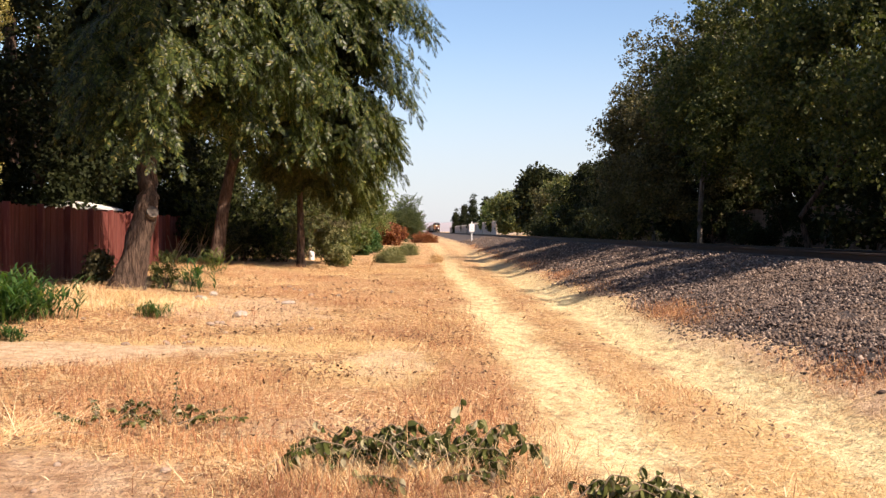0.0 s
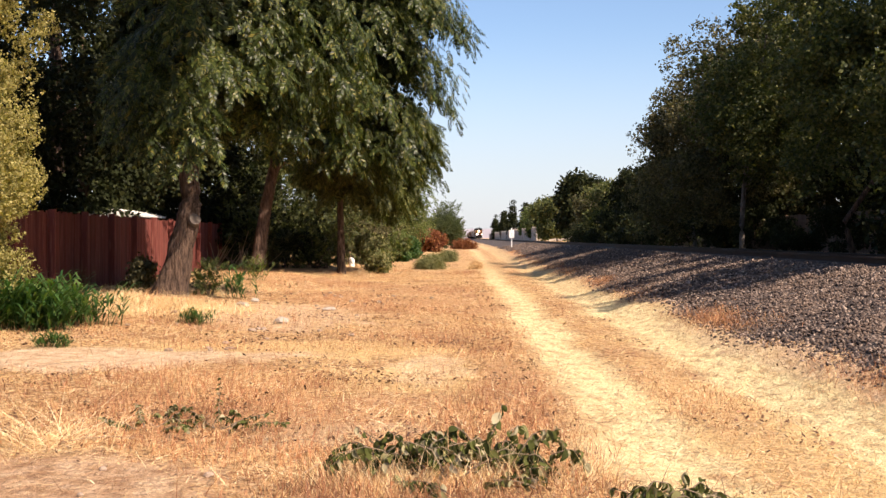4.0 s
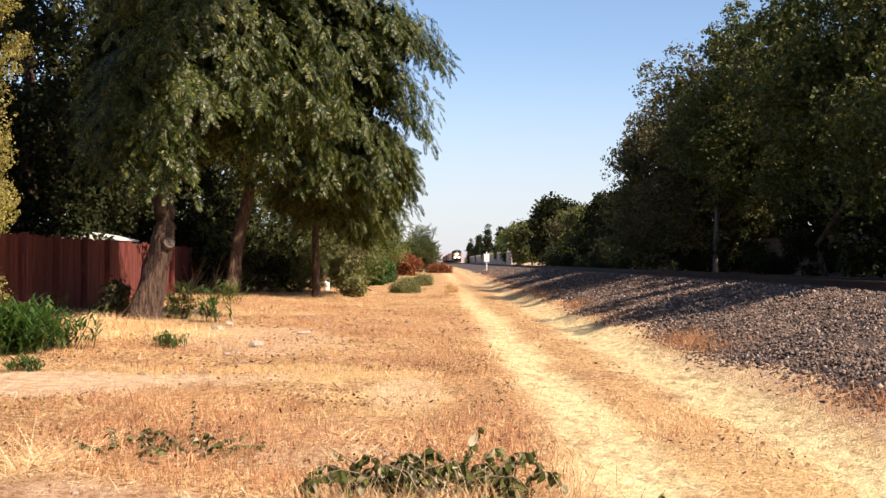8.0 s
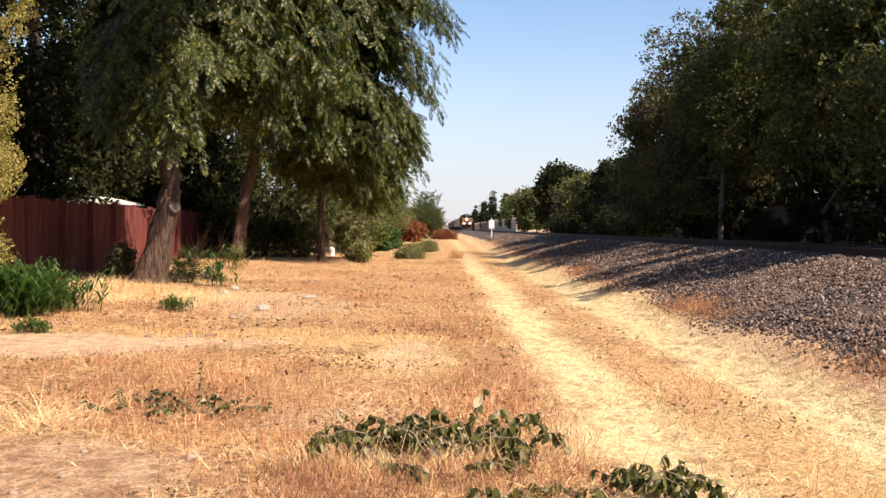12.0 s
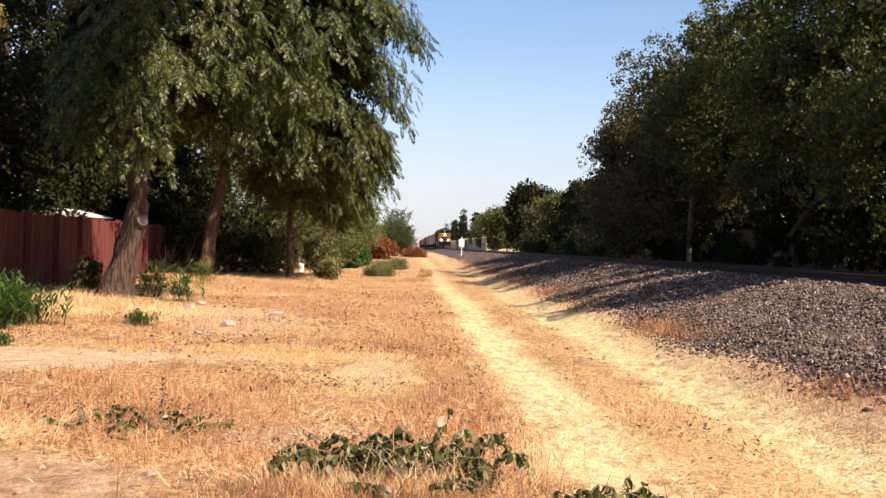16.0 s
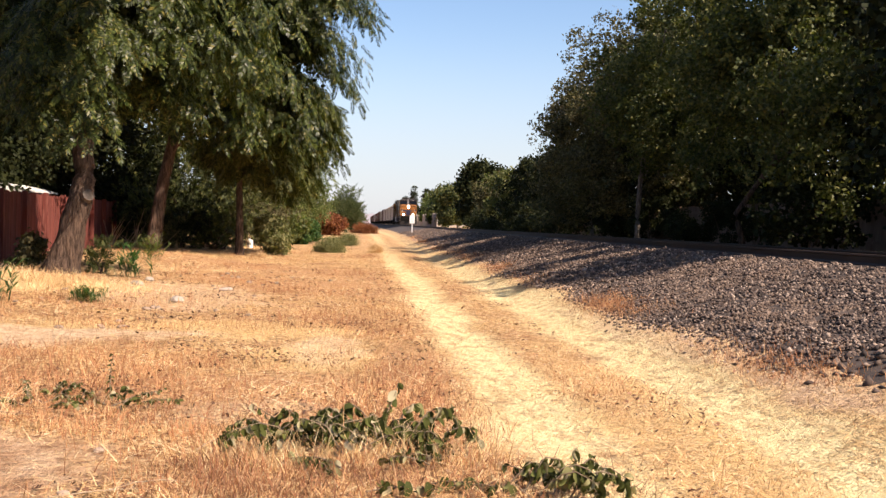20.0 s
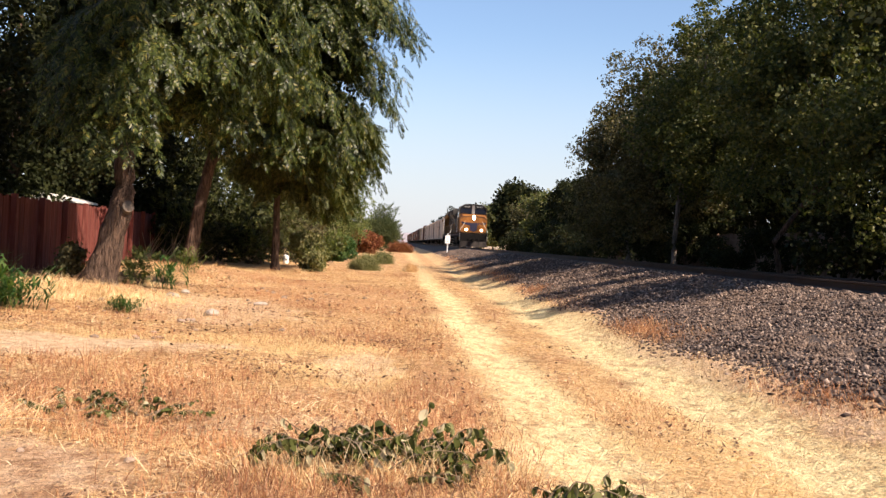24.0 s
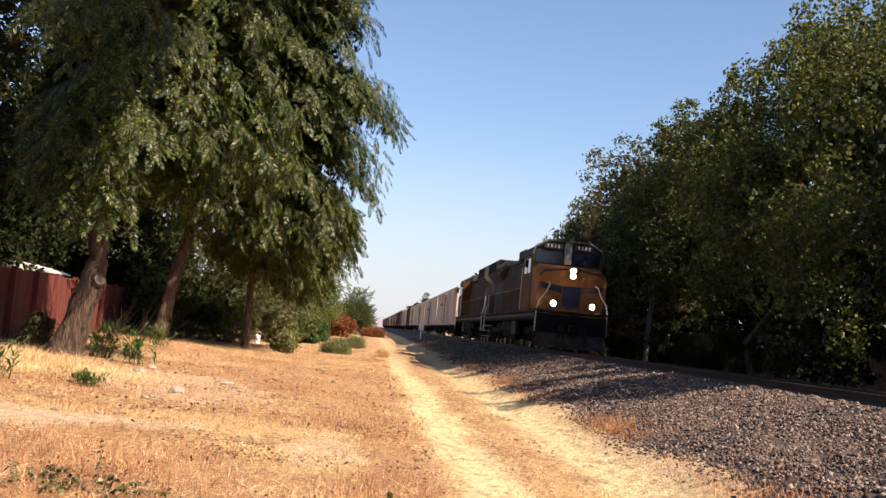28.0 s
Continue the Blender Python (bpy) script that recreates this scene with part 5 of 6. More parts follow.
def sticks():
    """Dry sticks strewn on the ground, and a tangle of dead twigs by the fence's end."""
    rnd = random.Random(9)
    wood = plain("dry_stick", (0.40, 0.29, 0.18), 0.9, grain=10)
    for x, y, n, turn in ((-1.45, 5.75, 0.75, 35), (-1.1, 5.95, 0.4, 20), (-2.6, 7.9, 0.6, 15), (-0.9, 7.4, 0.5, 60), (-4.6, 13.0, 0.9, 30), (2.85, 10.9, 0.14, 120), (-1.2, 8.2, 0.35, -10), (0.9, 5.9, 0.45, 110), (1.2, 6.2, 0.4, 60)):
        z = float(height(x, y))
        v, f = tube([(-n / 2, 0, 0.02), (-n / 6, 0.02 * n, 0.05), (n / 6, -0.03 * n, 0.06), (n / 2, 0.02, 0.03)], [0.0045, 0.004, 0.0035, 0.002], rnd, 6, 0.1)
        ob = new("stick", shape("stick", v, f, wood, True))
        ob.matrix_basis = pose(x, y, z, 0, 0, turn)
        tagged(ob, "thin dry stick lying on straw", "stick", "dry sticks")
    root = thing("brush_tangle", pose(-9.0, 44.0, float(height(-9.0, 44))), "tangle of bare dead twigs at the fence's end", "brush")
    for i in range(34):
        p = Vector((rnd.uniform(-0.9, 1.2), rnd.uniform(-1, 1), 0))
        d = Vector((rnd.uniform(-1, 1), rnd.uniform(-1, 1), rnd.uniform(0.4, 1.6)))
        d *= rnd.uniform(0.8, 1.7) / d.length
        v, f = tube([p, p + d * 0.5 + Vector((rnd.uniform(-0.1, 0.1), 0, 0)), p + d], [0.022, 0.014, 0.005], rnd, 5, 0.1)
        part("twig", shape("twig", v, f, wood, True), wood, root)


sticks()


# ---- cut branches in front ----
def leaf_mesh(name, length, width, fold, curl):
    """One leaf: a folded, curled oval of two rows."""
    v, f = [], []
    n = 5
    for i in range(n + 1):
        u = i / n
        w = width * math.sin(math.pi * (0.06 + 0.90 * u) ** 0.8) * 0.5
        bend = curl * u * u
        c = (0, length * u * math.cos(bend), -length * u * math.sin(bend) * 0.8)
        v += [(-w, c[1], c[2] + w * fold), c, (w, c[1], c[2] + w * fold)]
    for i in range(n):
        a = i * 3
        f += [(a, a + 1, a + 4, a + 3), (a + 1, a + 2, a + 5, a + 4)]
    return shape(name, v, f, CUT_LEAF, True)


def cut_leaf_material():
    m = Mat("cut_leaf", 0.7, 0, 0.1)
    col = m.ramp(m.each(), [(0.0, (0.040, 0.046, 0.011)), (0.45, (0.090, 0.098, 0.022)), (0.68, (0.16, 0.16, 0.05)), (0.84, (0.32, 0.29, 0.14)), (1.0, (0.50, 0.43, 0.28))])
    col = m.mix(m.math("MULTIPLY", m.noise(30, 3, at=m.where(True)), 0.4), col, (0.03, 0.04, 0.015))
    m.colour(col).bump(m.noise(60, 3, at=m.where(True)), 0.25, 0.004)
    tr = m.node("ShaderNodeBsdfTranslucent")
    m.link(col, tr.inputs[0])
    mx = m.node("ShaderNodeMixShader", Fac=0.25)
    m.link(m.b.outputs[0], mx.inputs[1])
    m.link(tr.outputs[0], mx.inputs[2])
    m.link(mx.outputs[0], m.t.nodes["Material Output"].inputs[0])
    return m.m


CUT_LEAF = cut_leaf_material()
LEAVES = [leaf_mesh("leaf", 0.080, 0.046, 0.3, 0.4), leaf_mesh("leaf", 0.072, 0.040, 0.5, 0.7), leaf_mesh("leaf", 0.064, 0.026, 0.9, 1.2)]
TWIG_BARK = plain("twig_bark", (0.22, 0.16, 0.10), 0.9, grain=20)


def leafy_branch(x, y, turn, length, rise, seed, leaves=20, label="cut branch with wilting dark green leaves on straw", group="cut leafy branches", scale=1.0, arch=0.08, hang=0.85):
    """A cut branch on the ground: its stem runs along turn (degrees), its tip rise metres up."""
    rnd = random.Random(seed)
    root = thing("leafy_branch", pose(x, y, float(height(x, y)) + 0.01), label, "branch", group)
    a = math.radians(turn)
    pts = []
    for i in range(7):
        u = i / 6
        pts.append(Vector((math.cos(a) * length * u + rnd.uniform(-1, 1) * 0.02, math.sin(a) * length * u + rnd.uniform(-1, 1) * 0.02, 0.02 + arch * math.sin(math.pi * u) + rise * u * u)))
    v, f = tube(pts, [0.006 - 0.0007 * i for i in range(7)], rnd, 6, 0.08)
    part("stem", shape("stem", v, f, TWIG_BARK, True), TWIG_BARK, root)
    for i in range(leaves):
        u = 0.18 + 0.82 * (i + rnd.uniform(0, 0.6)) / leaves
        k = min(5, int(u * 6))
        p = pts[k].lerp(pts[k + 1], min(1, u * 6 - k))
        side = 1 if i % 2 else -1
        ob = part("leaf", LEAVES[rnd.randrange(3)], CUT_LEAF, root)
        s = scale * rnd.uniform(0.75, 1.25)
        ob.matrix_basis = Matrix.Translation(p) @ pose(0, 0, 0, rnd.uniform(-110, -60) if rnd.random() < hang else rnd.uniform(-45, 25), rnd.uniform(-50, 50), turn - 90 + side * rnd.uniform(25, 80)) @ Matrix.Diagonal((s, s, s, 1))
        low = (ob.matrix_basis @ Vector((0, 0.08, 0))).z
        if low < 0.005:
            ob.location.z += 0.005 - low
    return root


rnd_b = random.Random(12)
for i in range(30):
    # a heap of branches with their tips to both sides
    x = -0.62 + 1.25 * (i / 29)
    y = 7.22 - 0.2 * (i / 29) + rnd_b.uniform(-0.22, 0.2)
    short = 0.6 if i > 22 else 1.0
    leafy_branch(x, y, rnd_b.choice((0, 180, 150, 20, 200, -20)) + rnd_b.uniform(-25, 25), rnd_b.uniform(0.3, 0.5) * short, rnd_b.uniform(0.0, 0.08), 200 + i, 22, arch=rnd_b.uniform(0.08, 0.26) * short, scale=1.05)
leafy_branch(0.12, 7.3, 40, 0.20, 0.38, 230, 16, arch=0.08, scale=1.1, hang=1.0)
leafy_branch(0.30, 7.28, 5, 0.36, 0.22, 231, 16, arch=0.08)
leafy_branch(-0.40, 7.35, 165, 0.32, 0.25, 232, 9, arch=0.08)
leafy_branch(0.0, 6.9, 10, 0.5, 0.12, 233, 8, arch=0.1)
for i in range(3):
    leafy_branch(rnd_b.uniform(-0.4, 0.85), rnd_b.uniform(5.9, 6.35), rnd_b.uniform(-40, 40), rnd_b.uniform(0.25, 0.5), 0.03, 240 + i, 13, label="cut branch with dull withered leaves on straw", arch=0.03)
for i in range(4):
    leafy_branch(-0.35 + 0.25 * i + rnd_b.uniform(-0.08, 0.08), rnd_b.uniform(6.35, 6.95), rnd_b.uniform(-60, 60) + 180 * (i % 2), rnd_b.uniform(0.25, 0.45), 0.02, 600 + i, 15, label="cut branch with dull withered leaves on straw", arch=rnd_b.uniform(0.02, 0.09), scale=0.95)
for i in range(9):
    leafy_branch(0.84 + 0.05 * i + rnd_b.uniform(-0.05, 0.05), 6.08 - 0.01 * i + rnd_b.uniform(-0.15, 0.12), rnd_b.uniform(-50, 30), rnd_b.uniform(0.25, 0.42), rnd_b.uniform(0.0, 0.06), 260 + i, 22, arch=rnd_b.uniform(0.08, 0.18))
leafy_branch(1.2, 6.1, 60, 0.12, 0.24, 270, 12, arch=0.05)
leafy_branch(1.0, 6.15, 170, 0.16, 0.10, 271, 9, arch=0.06)
for i, (x, y, turn, n, rise, k) in enumerate(((-2.45, 8.5, 120, 0.25, 0.16, 14), (-2.35, 8.55, 40, 0.28, 0.14, 14), (-2.5, 8.45, 200, 0.25, 0.1, 12), (-2.3, 8.4, -30, 0.3, 0.05, 12), (-1.95, 8.75, 80, 0.15, 0.38, 10), (-1.9, 8.7, 20, 0.4, 0.12, 12), (-1.95, 8.75, 160, 0.3, 0.16, 10), (-1.75, 8.8, -15, 0.4, 0.05, 10))):
    leafy_branch(x, y, turn, n, rise, 280 + i, k + 14, scale=0.7, label="small green-leaved weed growing in dry grass", group="weeds", arch=0.04, hang=0.3)

for i in range(9):
    leafy_branch(-2.5 + 0.09 * i + rnd_b.uniform(-0.1, 0.1), 8.75 + rnd_b.uniform(-0.25, 0.3), rnd_b.uniform(0, 360), rnd_b.uniform(0.12, 0.25), rnd_b.uniform(0.03, 0.14), 620 + i, 16, label="small green-leaved weed growing in dry grass", group="weeds", arch=0.05, scale=0.65, hang=0.3)


# ---- green weeds ----
def reeds(name, label, x, y, n, tall, spread_r, seed, mat=LEAF_REED, width=0.019, group=""):
    """A clump of long bent blades with their shoots."""
    rng = np.random.default_rng(seed)
    root = thing(name, pose(x, y, float(height(x, y))), label, "weed", group)
    all_v, all_f, k = [], [], 0
    m = n * 9
    bx, by = np.repeat(rng.normal(0, spread_r, n), 9), np.repeat(rng.normal(0, spread_r * 0.8, n), 9)
    up = np.tile(np.linspace(0.15, 0.85, 9), n) * np.repeat(rng.uniform(0.6, 1.1, n), 9) * tall
    a = rng.uniform(0, 6.28, m)
    d = np.stack([np.cos(a), np.sin(a), np.zeros(m)], 1)
    s = np.stack([-np.sin(a), np.cos(a), np.zeros(m)], 1) * width * rng.uniform(0.6, 1.3, (m, 1))
    tilt = np.repeat(rng.normal(0, 0.26, (n, 2)), 9, 0)
    p = np.stack([bx + tilt[:, 0] * up, by + tilt[:, 1] * up, up], 1) + rng.normal(0, 0.03, (m, 3))
    ln = rng.uniform(0.22, 0.5, m)[:, None] * tall ** 0.5
    q = p + d * ln * 0.42 + np.array([0, 0, 0.36]) * ln
    e = p + d * ln * 0.95 + np.array([0, 0, 0.42]) * ln
    e[:, 2] = np.maximum(e[:, 2], 0.01)
    v = np.stack([p - s * 0.5, p + s * 0.5, q + s, q - s, e + s * 0.1, e - s * 0.1], 1).reshape(-1, 3)
    i = np.arange(m)[:, None] * 6
    faces = [np.concatenate([i + np.array([[0, 1, 2, 3]]), i + np.array([[3, 2, 4, 5]])])]
    rnd = random.Random(seed)
    sv, sf = [], []
    for j in range(n):
        a, b = tube([(bx[j * 9], by[j * 9], -0.05), tuple(p[j * 9 + 8])], [0.006, 0.003], rnd, 5)
        sf += [tuple(c + len(sv) + len(v) for c in q4) for q4 in b]
        sv += a
    part("foliage", shape("foliage", np.concatenate([v, np.array([tuple(p) for p in sv])]), np.concatenate([faces[0], np.array(sf)]), mat), mat, root)


for i, (x, y, n, t, r) in enumerate(((-6.75, 16.7, 80, 0.72, 0.32), (-6.2, 16.6, 56, 0.6, 0.2), (-7.5, 16.4, 60, 0.9, 0.45), (-6.6, 17.7, 46, 0.75, 0.3), (-6.0, 17.5, 44, 0.6, 0.25))):
    reeds("green_weed", "clump of tall bright green weeds in front of the fence", x, y, n, t, r, 300 + i, group="green weeds")
reeds("low_weed", "low green weed in dry grass", -5.4, 14.6, 22, 0.16, 0.14, 310, width=0.010, group="low weeds")
reeds("low_weed", "low green weed in dry grass", -4.6, 19.0, 34, 0.24, 0.14, 311, width=0.008, group="low weeds")
reeds("low_weed", "low green weed in dry grass", -5.2, 25.6, 16, 0.75, 0.14, 312, group="low weeds")
reeds("low_weed", "pale green weed in dry grass", -6.3, 34.0, 14, 0.8, 0.15, 313, LEAF_LIGHT, group="low weeds")
bush("trunk_shoots", "dark shoots at the foot of the leaning tree", -7.5, 25.6, [(0, 0, 0.35, 0.22, 0.22, 0.35)], LEAF_OLIVE, BUNCH, 320, count=7, per=30, lump=(0.15, 0.3))
bush("trunk_shoots", "dark green shoots at the foot of the leaning tree", -5.95, 26.4, [(0, 0, 0.34, 0.34, 0.3, 0.34)], LEAF_MID, SMALL_PINNATE, 321, count=9, per=14, lump=(0.15, 0.3), size=(0.5, 0.8))


def cut_knot():
    """The pale scar of a sawn limb on the leaning trunk."""
    bm = bmesh.new()
    rod(bm, (0, 0, -0.28), (0, 0, 0), 0.15, 0.13, 12)
    ob = part("sawn_limb", bm, CUT_WOOD, KNOT_TREE, "pale sawn end of a cut limb")
    ob.matrix_basis = pose(0.64, -0.25, 1.74, 70, 0, 30)


cut_knot()


# ---- train ----
YELLOW = plain("yellow_paint", (0.25, 0.10, 0.024), 0.65, 0, 3, 0.5, 0.15)
ROOF_GREY = plain("grey_paint", (0.055, 0.05, 0.045), 0.8, 0, 3, 0.4, 0.12)
UNDER = plain("grimy_black", (0.010, 0.009, 0.008), 0.9, 0, 5, 0.4, 0.08)
# cab and hood yellow: some grime, and the near side's shade put in
WEATHERED_SHADE_YELLOW = plain("weathered_shade_yellow", (0.12, 0.060, 0.017), 0.75, 0, 2, 0.5, 0.1)
GRIMY_SHADE_YELLOW = plain("grimy_shade_yellow", (0.036, 0.021, 0.009), 0.8, 0, 2, 0.55, 0.1)
DUSTY = plain("dusty_steel", (0.035, 0.028, 0.023), 0.9, 0, 9, 0.75)
DULL_ROOF = plain("light_grey_paint", (0.20, 0.19, 0.18), 0.75, 0, 3, 0.45, 0.15)
DARK_GLASS = plain("cab_glass", (0.010, 0.013, 0.022), 0.12, 0, 2, 0.1, 0.4, 0.0)
RAIL_WHITE = plain("handrail_white", (0.62, 0.60, 0.54), 0.55)
NAVY = plain("navy_paint", (0.014, 0.013, 0.036), 0.6)
BOARD = plain("number_board_black", (0.008, 0.008, 0.009), 0.5)
FIGURE = plain("figure_white", (0.30, 0.29, 0.27), 0.6)
# stanchion yellow, darkened to go with the shaded side
DULL_YELLOW = plain("shaded_handrail", (0.10, 0.06, 0.025), 0.7)
DULL_RAIL = plain("worn_handrail", (0.58, 0.54, 0.46), 0.6)
LAMP = glow("lit_lamp", (1.0, 0.93, 0.80), 55.0)
WHEEL_STEEL = plain("wheel_steel", (0.13, 0.11, 0.10), 0.5, 0.7, 8)
GREY_CAR = plain("pale_grey_paint", (0.62, 0.53, 0.44), 0.65, 0, 1.2, 0.3)
BROWN_CAR = plain("oxide_paint", (0.115, 0.05, 0.038), 0.7, 0, 1.2, 0.35)
BLACK_CAR = plain("tank_black", (0.05, 0.045, 0.045), 0.6, 0, 1.2, 0.4)
TAN_CAR = plain("tan_paint", (0.30, 0.235, 0.17), 0.7, 0, 1.2, 0.35)
WHEELS = []


def wheelset(parent, y, r, turning):
    """An axle with its two flanged wheels, turning about the bogie's cross axis."""
    bm = bmesh.new()
    rod(bm, (-1.0, 0, 0), (1.0, 0, 0), 0.08, seg=8)
    for s in (-1, 1):
        rod(bm, (s * 0.69, 0, 0), (s * 0.82, 0, 0), r, seg=20)
        rod(bm, (s * 0.665, 0, 0), (s * 0.69, 0, 0), r + 0.025, seg=20)
        rod(bm, (s * 0.82, 0, 0), (s * 0.85, 0, 0), r * 0.4, r * 0.3, seg=10)
        for k in range(4):
            a = k * math.pi / 2
            box(bm, s * 0.825 - 0.01, s * 0.825 + 0.01, r * 0.6 * math.cos(a) - 0.05, r * 0.6 * math.cos(a) + 0.05, r * 0.6 * math.sin(a) - 0.05, r * 0.6 * math.sin(a) + 0.05)
    ob = part("wheelset", bm, WHEEL_STEEL, parent)
    ob.location = (0, y, r)
    if turning:
        WHEELS.append((ob, y, r, 1))
    return ob


def bogie(parent, y, axles, r, gap, turning=False):
    bm = bmesh.new()
    half = gap * (axles - 1) / 2
    for s in (-1, 1):
        box(bm, s * 1.0 - 0.11, s * 1.0 + 0.11, -half - 0.65, half + 0.65, 0.62, 0.92, 0.03)
        for k in range(axles):
            c = -half + k * gap
            box(bm, s * 1.02 - 0.13, s * 1.02 + 0.13, c - 0.2, c + 0.2, r - 0.2, r + 0.22, 0.03)
        for k in range(axles - 1):
            c = -half + (k + 0.5) * gap
            for j in (-0.16, 0.16):
                rod(bm, (s * 1.03, c + j, 0.38), (s * 1.03, c + j, 0.66), 0.09, seg=8)
            box(bm, s * 1.03 - 0.1, s * 1.03 + 0.1, c - 0.34, c + 0.34, 0.28, 0.38, 0.02)
    box(bm, -1.0, 1.0, -0.3, 0.3, 0.6, 0.95, 0.03)
    ob = part("bogie", bm, UNDER, parent)
    ob.location = (0, y, 0)
    for k in range(axles):
        wheelset(ob, -half + k * gap, r, turning)
    return ob


def bars(parent, x0, z0, y, w, n, mat, turn=0):
    """A row of plain upright bars in place of figures."""
    for i in range(n):
        ob = part("bar", one_box(-w * 0.22, w * 0.22, -0.006, 0.006, 0, w * 0.95), mat, parent)
        ob.location = (x0 + i * w, y, z0)
        ob.rotation_euler = (0, 0, radians(turn))


def locomotive(label, turning):
    """A wide-nosed freight locomotive; its front looks to -y, the rails' top is z = 0."""
    root = thing("locomotive", pose(0, 0, 0), label, "locomotive", "locomotives")
    n = 22.0
    # frame and walkway
    part("underframe", one_box(-1.48, 1.48, 0.55, n - 0.55, 1.22, 1.58, 0.03), UNDER, root)
    part("walkway", one_box(-1.53, 1.53, 0.5, n - 0.5, 1.585, 1.68, 0.015), GRIMY_SHADE_YELLOW, root)
    for s in (-1, 1):
        part("sill_stripe", one_box(s * 1.49 - 0.012, s * 1.49 + 0.012, 0.6, n - 0.6, 1.36, 1.5), plain_red(), root)
    # pilot and plough
    bm = loft(bmesh.new(), [[(-1.45, 0.55, 0.55), (1.45, 0.55, 0.55), (1.45, 0.55, 1.55), (-1.45, 0.55, 1.55)], [(-1.45, 0.32, 0.5), (1.45, 0.32, 0.5), (1.45, 0.40, 1.5), (-1.45, 0.40, 1.5)]])
    part("pilot", bm, UNDER, root)
    plough = loft(bmesh.new(), [[(-1.5, 0.33, 0.12), (0, -0.05, 0.12), (1.5, 0.33, 0.12), (1.5, 0.45, 0.12), (-1.5, 0.45, 0.12)], [(-1.42, 0.28, 0.72), (0, 0.05, 0.72), (1.42, 0.28, 0.72), (1.42, 0.45, 0.72), (-1.42, 0.45, 0.72)]])
    part("plough", plough, DUSTY, root, "dusty steel snow plough")
    coup = bmesh.new()
    box(coup, -0.16, 0.16, -0.35, 0.32, 0.78, 1.05, 0.04)
    box(coup, -0.24, 0.12, -0.62, -0.35, 0.72, 1.10, 0.05)
    part("coupler", coup, UNDER, root)
    for s in (-0.5, -0.35, 0.35, 0.5):
        bm = bmesh.new()
        rod(bm, (s, 0.35, 1.05), (s * 1.05, 0.1, 0.8), 0.025, seg=6)
        rod(bm, (s * 1.05, 0.1, 0.8), (s * 1.05, 0.12, 0.5), 0.025, seg=6)
        part("air_hose", bm, UNDER, root)
    # corner steps
    for s in (-1, 1):
        bm = bmesh.new()
        for k in range(4):
            box(bm, s * 1.22 - 0.24, s * 1.22 + 0.24, 0.62, 0.95, 0.36 + k * 0.31, 0.39 + k * 0.31)
        for e in (-0.27, 0.27):
            box(bm, s * 1.22 + e - 0.015, s * 1.22 + e + 0.015, 0.6, 1.0, 0.3, 1.58)
        part("steps", bm, UNDER, root)
        bm = bmesh.new()
        rod(bm, (s * 1.5, 0.62, 0.75), (s * 1.5, 0.56, 1.7), 0.028, seg=6)
        rod(bm, (s * 1.5, 0.56, 1.7), (s * 1.42, 0.52, 2.05), 0.028, seg=6)
        rod(bm, (s * 1.42, 0.52, 2.05), (s * 1.16, 0.50, 2.4), 0.028, seg=6)
        rod(bm, (s * 1.16, 0.50, 2.4), (s * 1.02, 0.50, 2.75), 0.028, seg=6)
        rod(bm, (s * 1.02, 0.50, 2.75), (s * 0.98, 1.04, 2.85), 0.028, seg=6)
        part("front_handrail", bm, DULL_RAIL, root, "worn pale front handrail")
    # nose: full width, its top falling towards the front
    prof = [(-1.32, 1.69), (1.32, 1.69), (1.46, 2.1), (1.46, 3.15), (1.2, 3.42), (-1.2, 3.42), (-1.46, 3.15), (-1.46, 2.1)]
    back = [(-1.46, 1.69), (1.46, 1.69), (1.5, 2.1), (1.5, 3.5), (1.3, 3.74), (-1.3, 3.74), (-1.5, 3.5), (-1.5, 2.1)]
    bm = loft(bmesh.new(), [[(x, 1.05, z) for x, z in prof], [(x, 1.3, z + (0.1 if z > 3 else 0)) for x, z in prof], [(x, 3.0, z) for x, z in back]])
    nose = part("nose", bm, YELLOW, root)
    for e in (-1, 1):
        part("nose_edge", loft(bmesh.new(), [[(e * 0.2, y, 3.43), (e * 1.2, y, 3.30), (e * 1.40, y, 3.10), (e * 1.40, y, 3.16), (e * 1.2, y, 3.37), (e * 0.2, y, 3.50)] for y in (1.022, 1.052)]), DUSTY, nose, "dusty pale edge of the nose")
    part("nose_door", one_box(0.45, 1.05, 1.03, 1.06, 1.72, 3.15, 0.01), YELLOW, nose)
    part("emblem", loft(bmesh.new(), [[(-0.36, y, 1.9), (0.0, y, 1.76), (0.36, y, 1.9), (0.40, y, 2.74), (-0.40, y, 2.74)] for y in (1.024, 1.048)]), NAVY, nose, "dark blue shield-shaped emblem")
    for s in (-1, 1):
        part("emblem_wing", loft(bmesh.new(), [[(s * 0.42, y, 2.74), (s * 1.36, y, 2.84), (s * 1.32, y, 2.62), (s * 0.42, y, 2.42)] for y in (1.030, 1.046)]), NAVY, nose)
    lamp_box = part("headlight_box", one_box(-0.16, 0.16, 0.98, 1.2, 3.05, 3.55, 0.02), YELLOW, nose)
    for z in (3.18, 3.41):
        part("headlight", rod(bmesh.new(), (0, 0.985, z), (0, 0.955, z), 0.10, seg=14), LAMP, lamp_box, "lit headlight")
    for s in (-1, 1):
        hood = part("ditch_light_housing", rod(bmesh.new(), (s * 0.82, 0.62, 1.95), (s * 0.82, 0.50, 1.95), 0.14, seg=12), UNDER, root)
        part("ditch_light", rod(bmesh.new(), (s * 0.82, 0.497, 1.95), (s * 0.82, 0.47, 1.95), 0.11, seg=14), LAMP, hood, "lit ditch light")
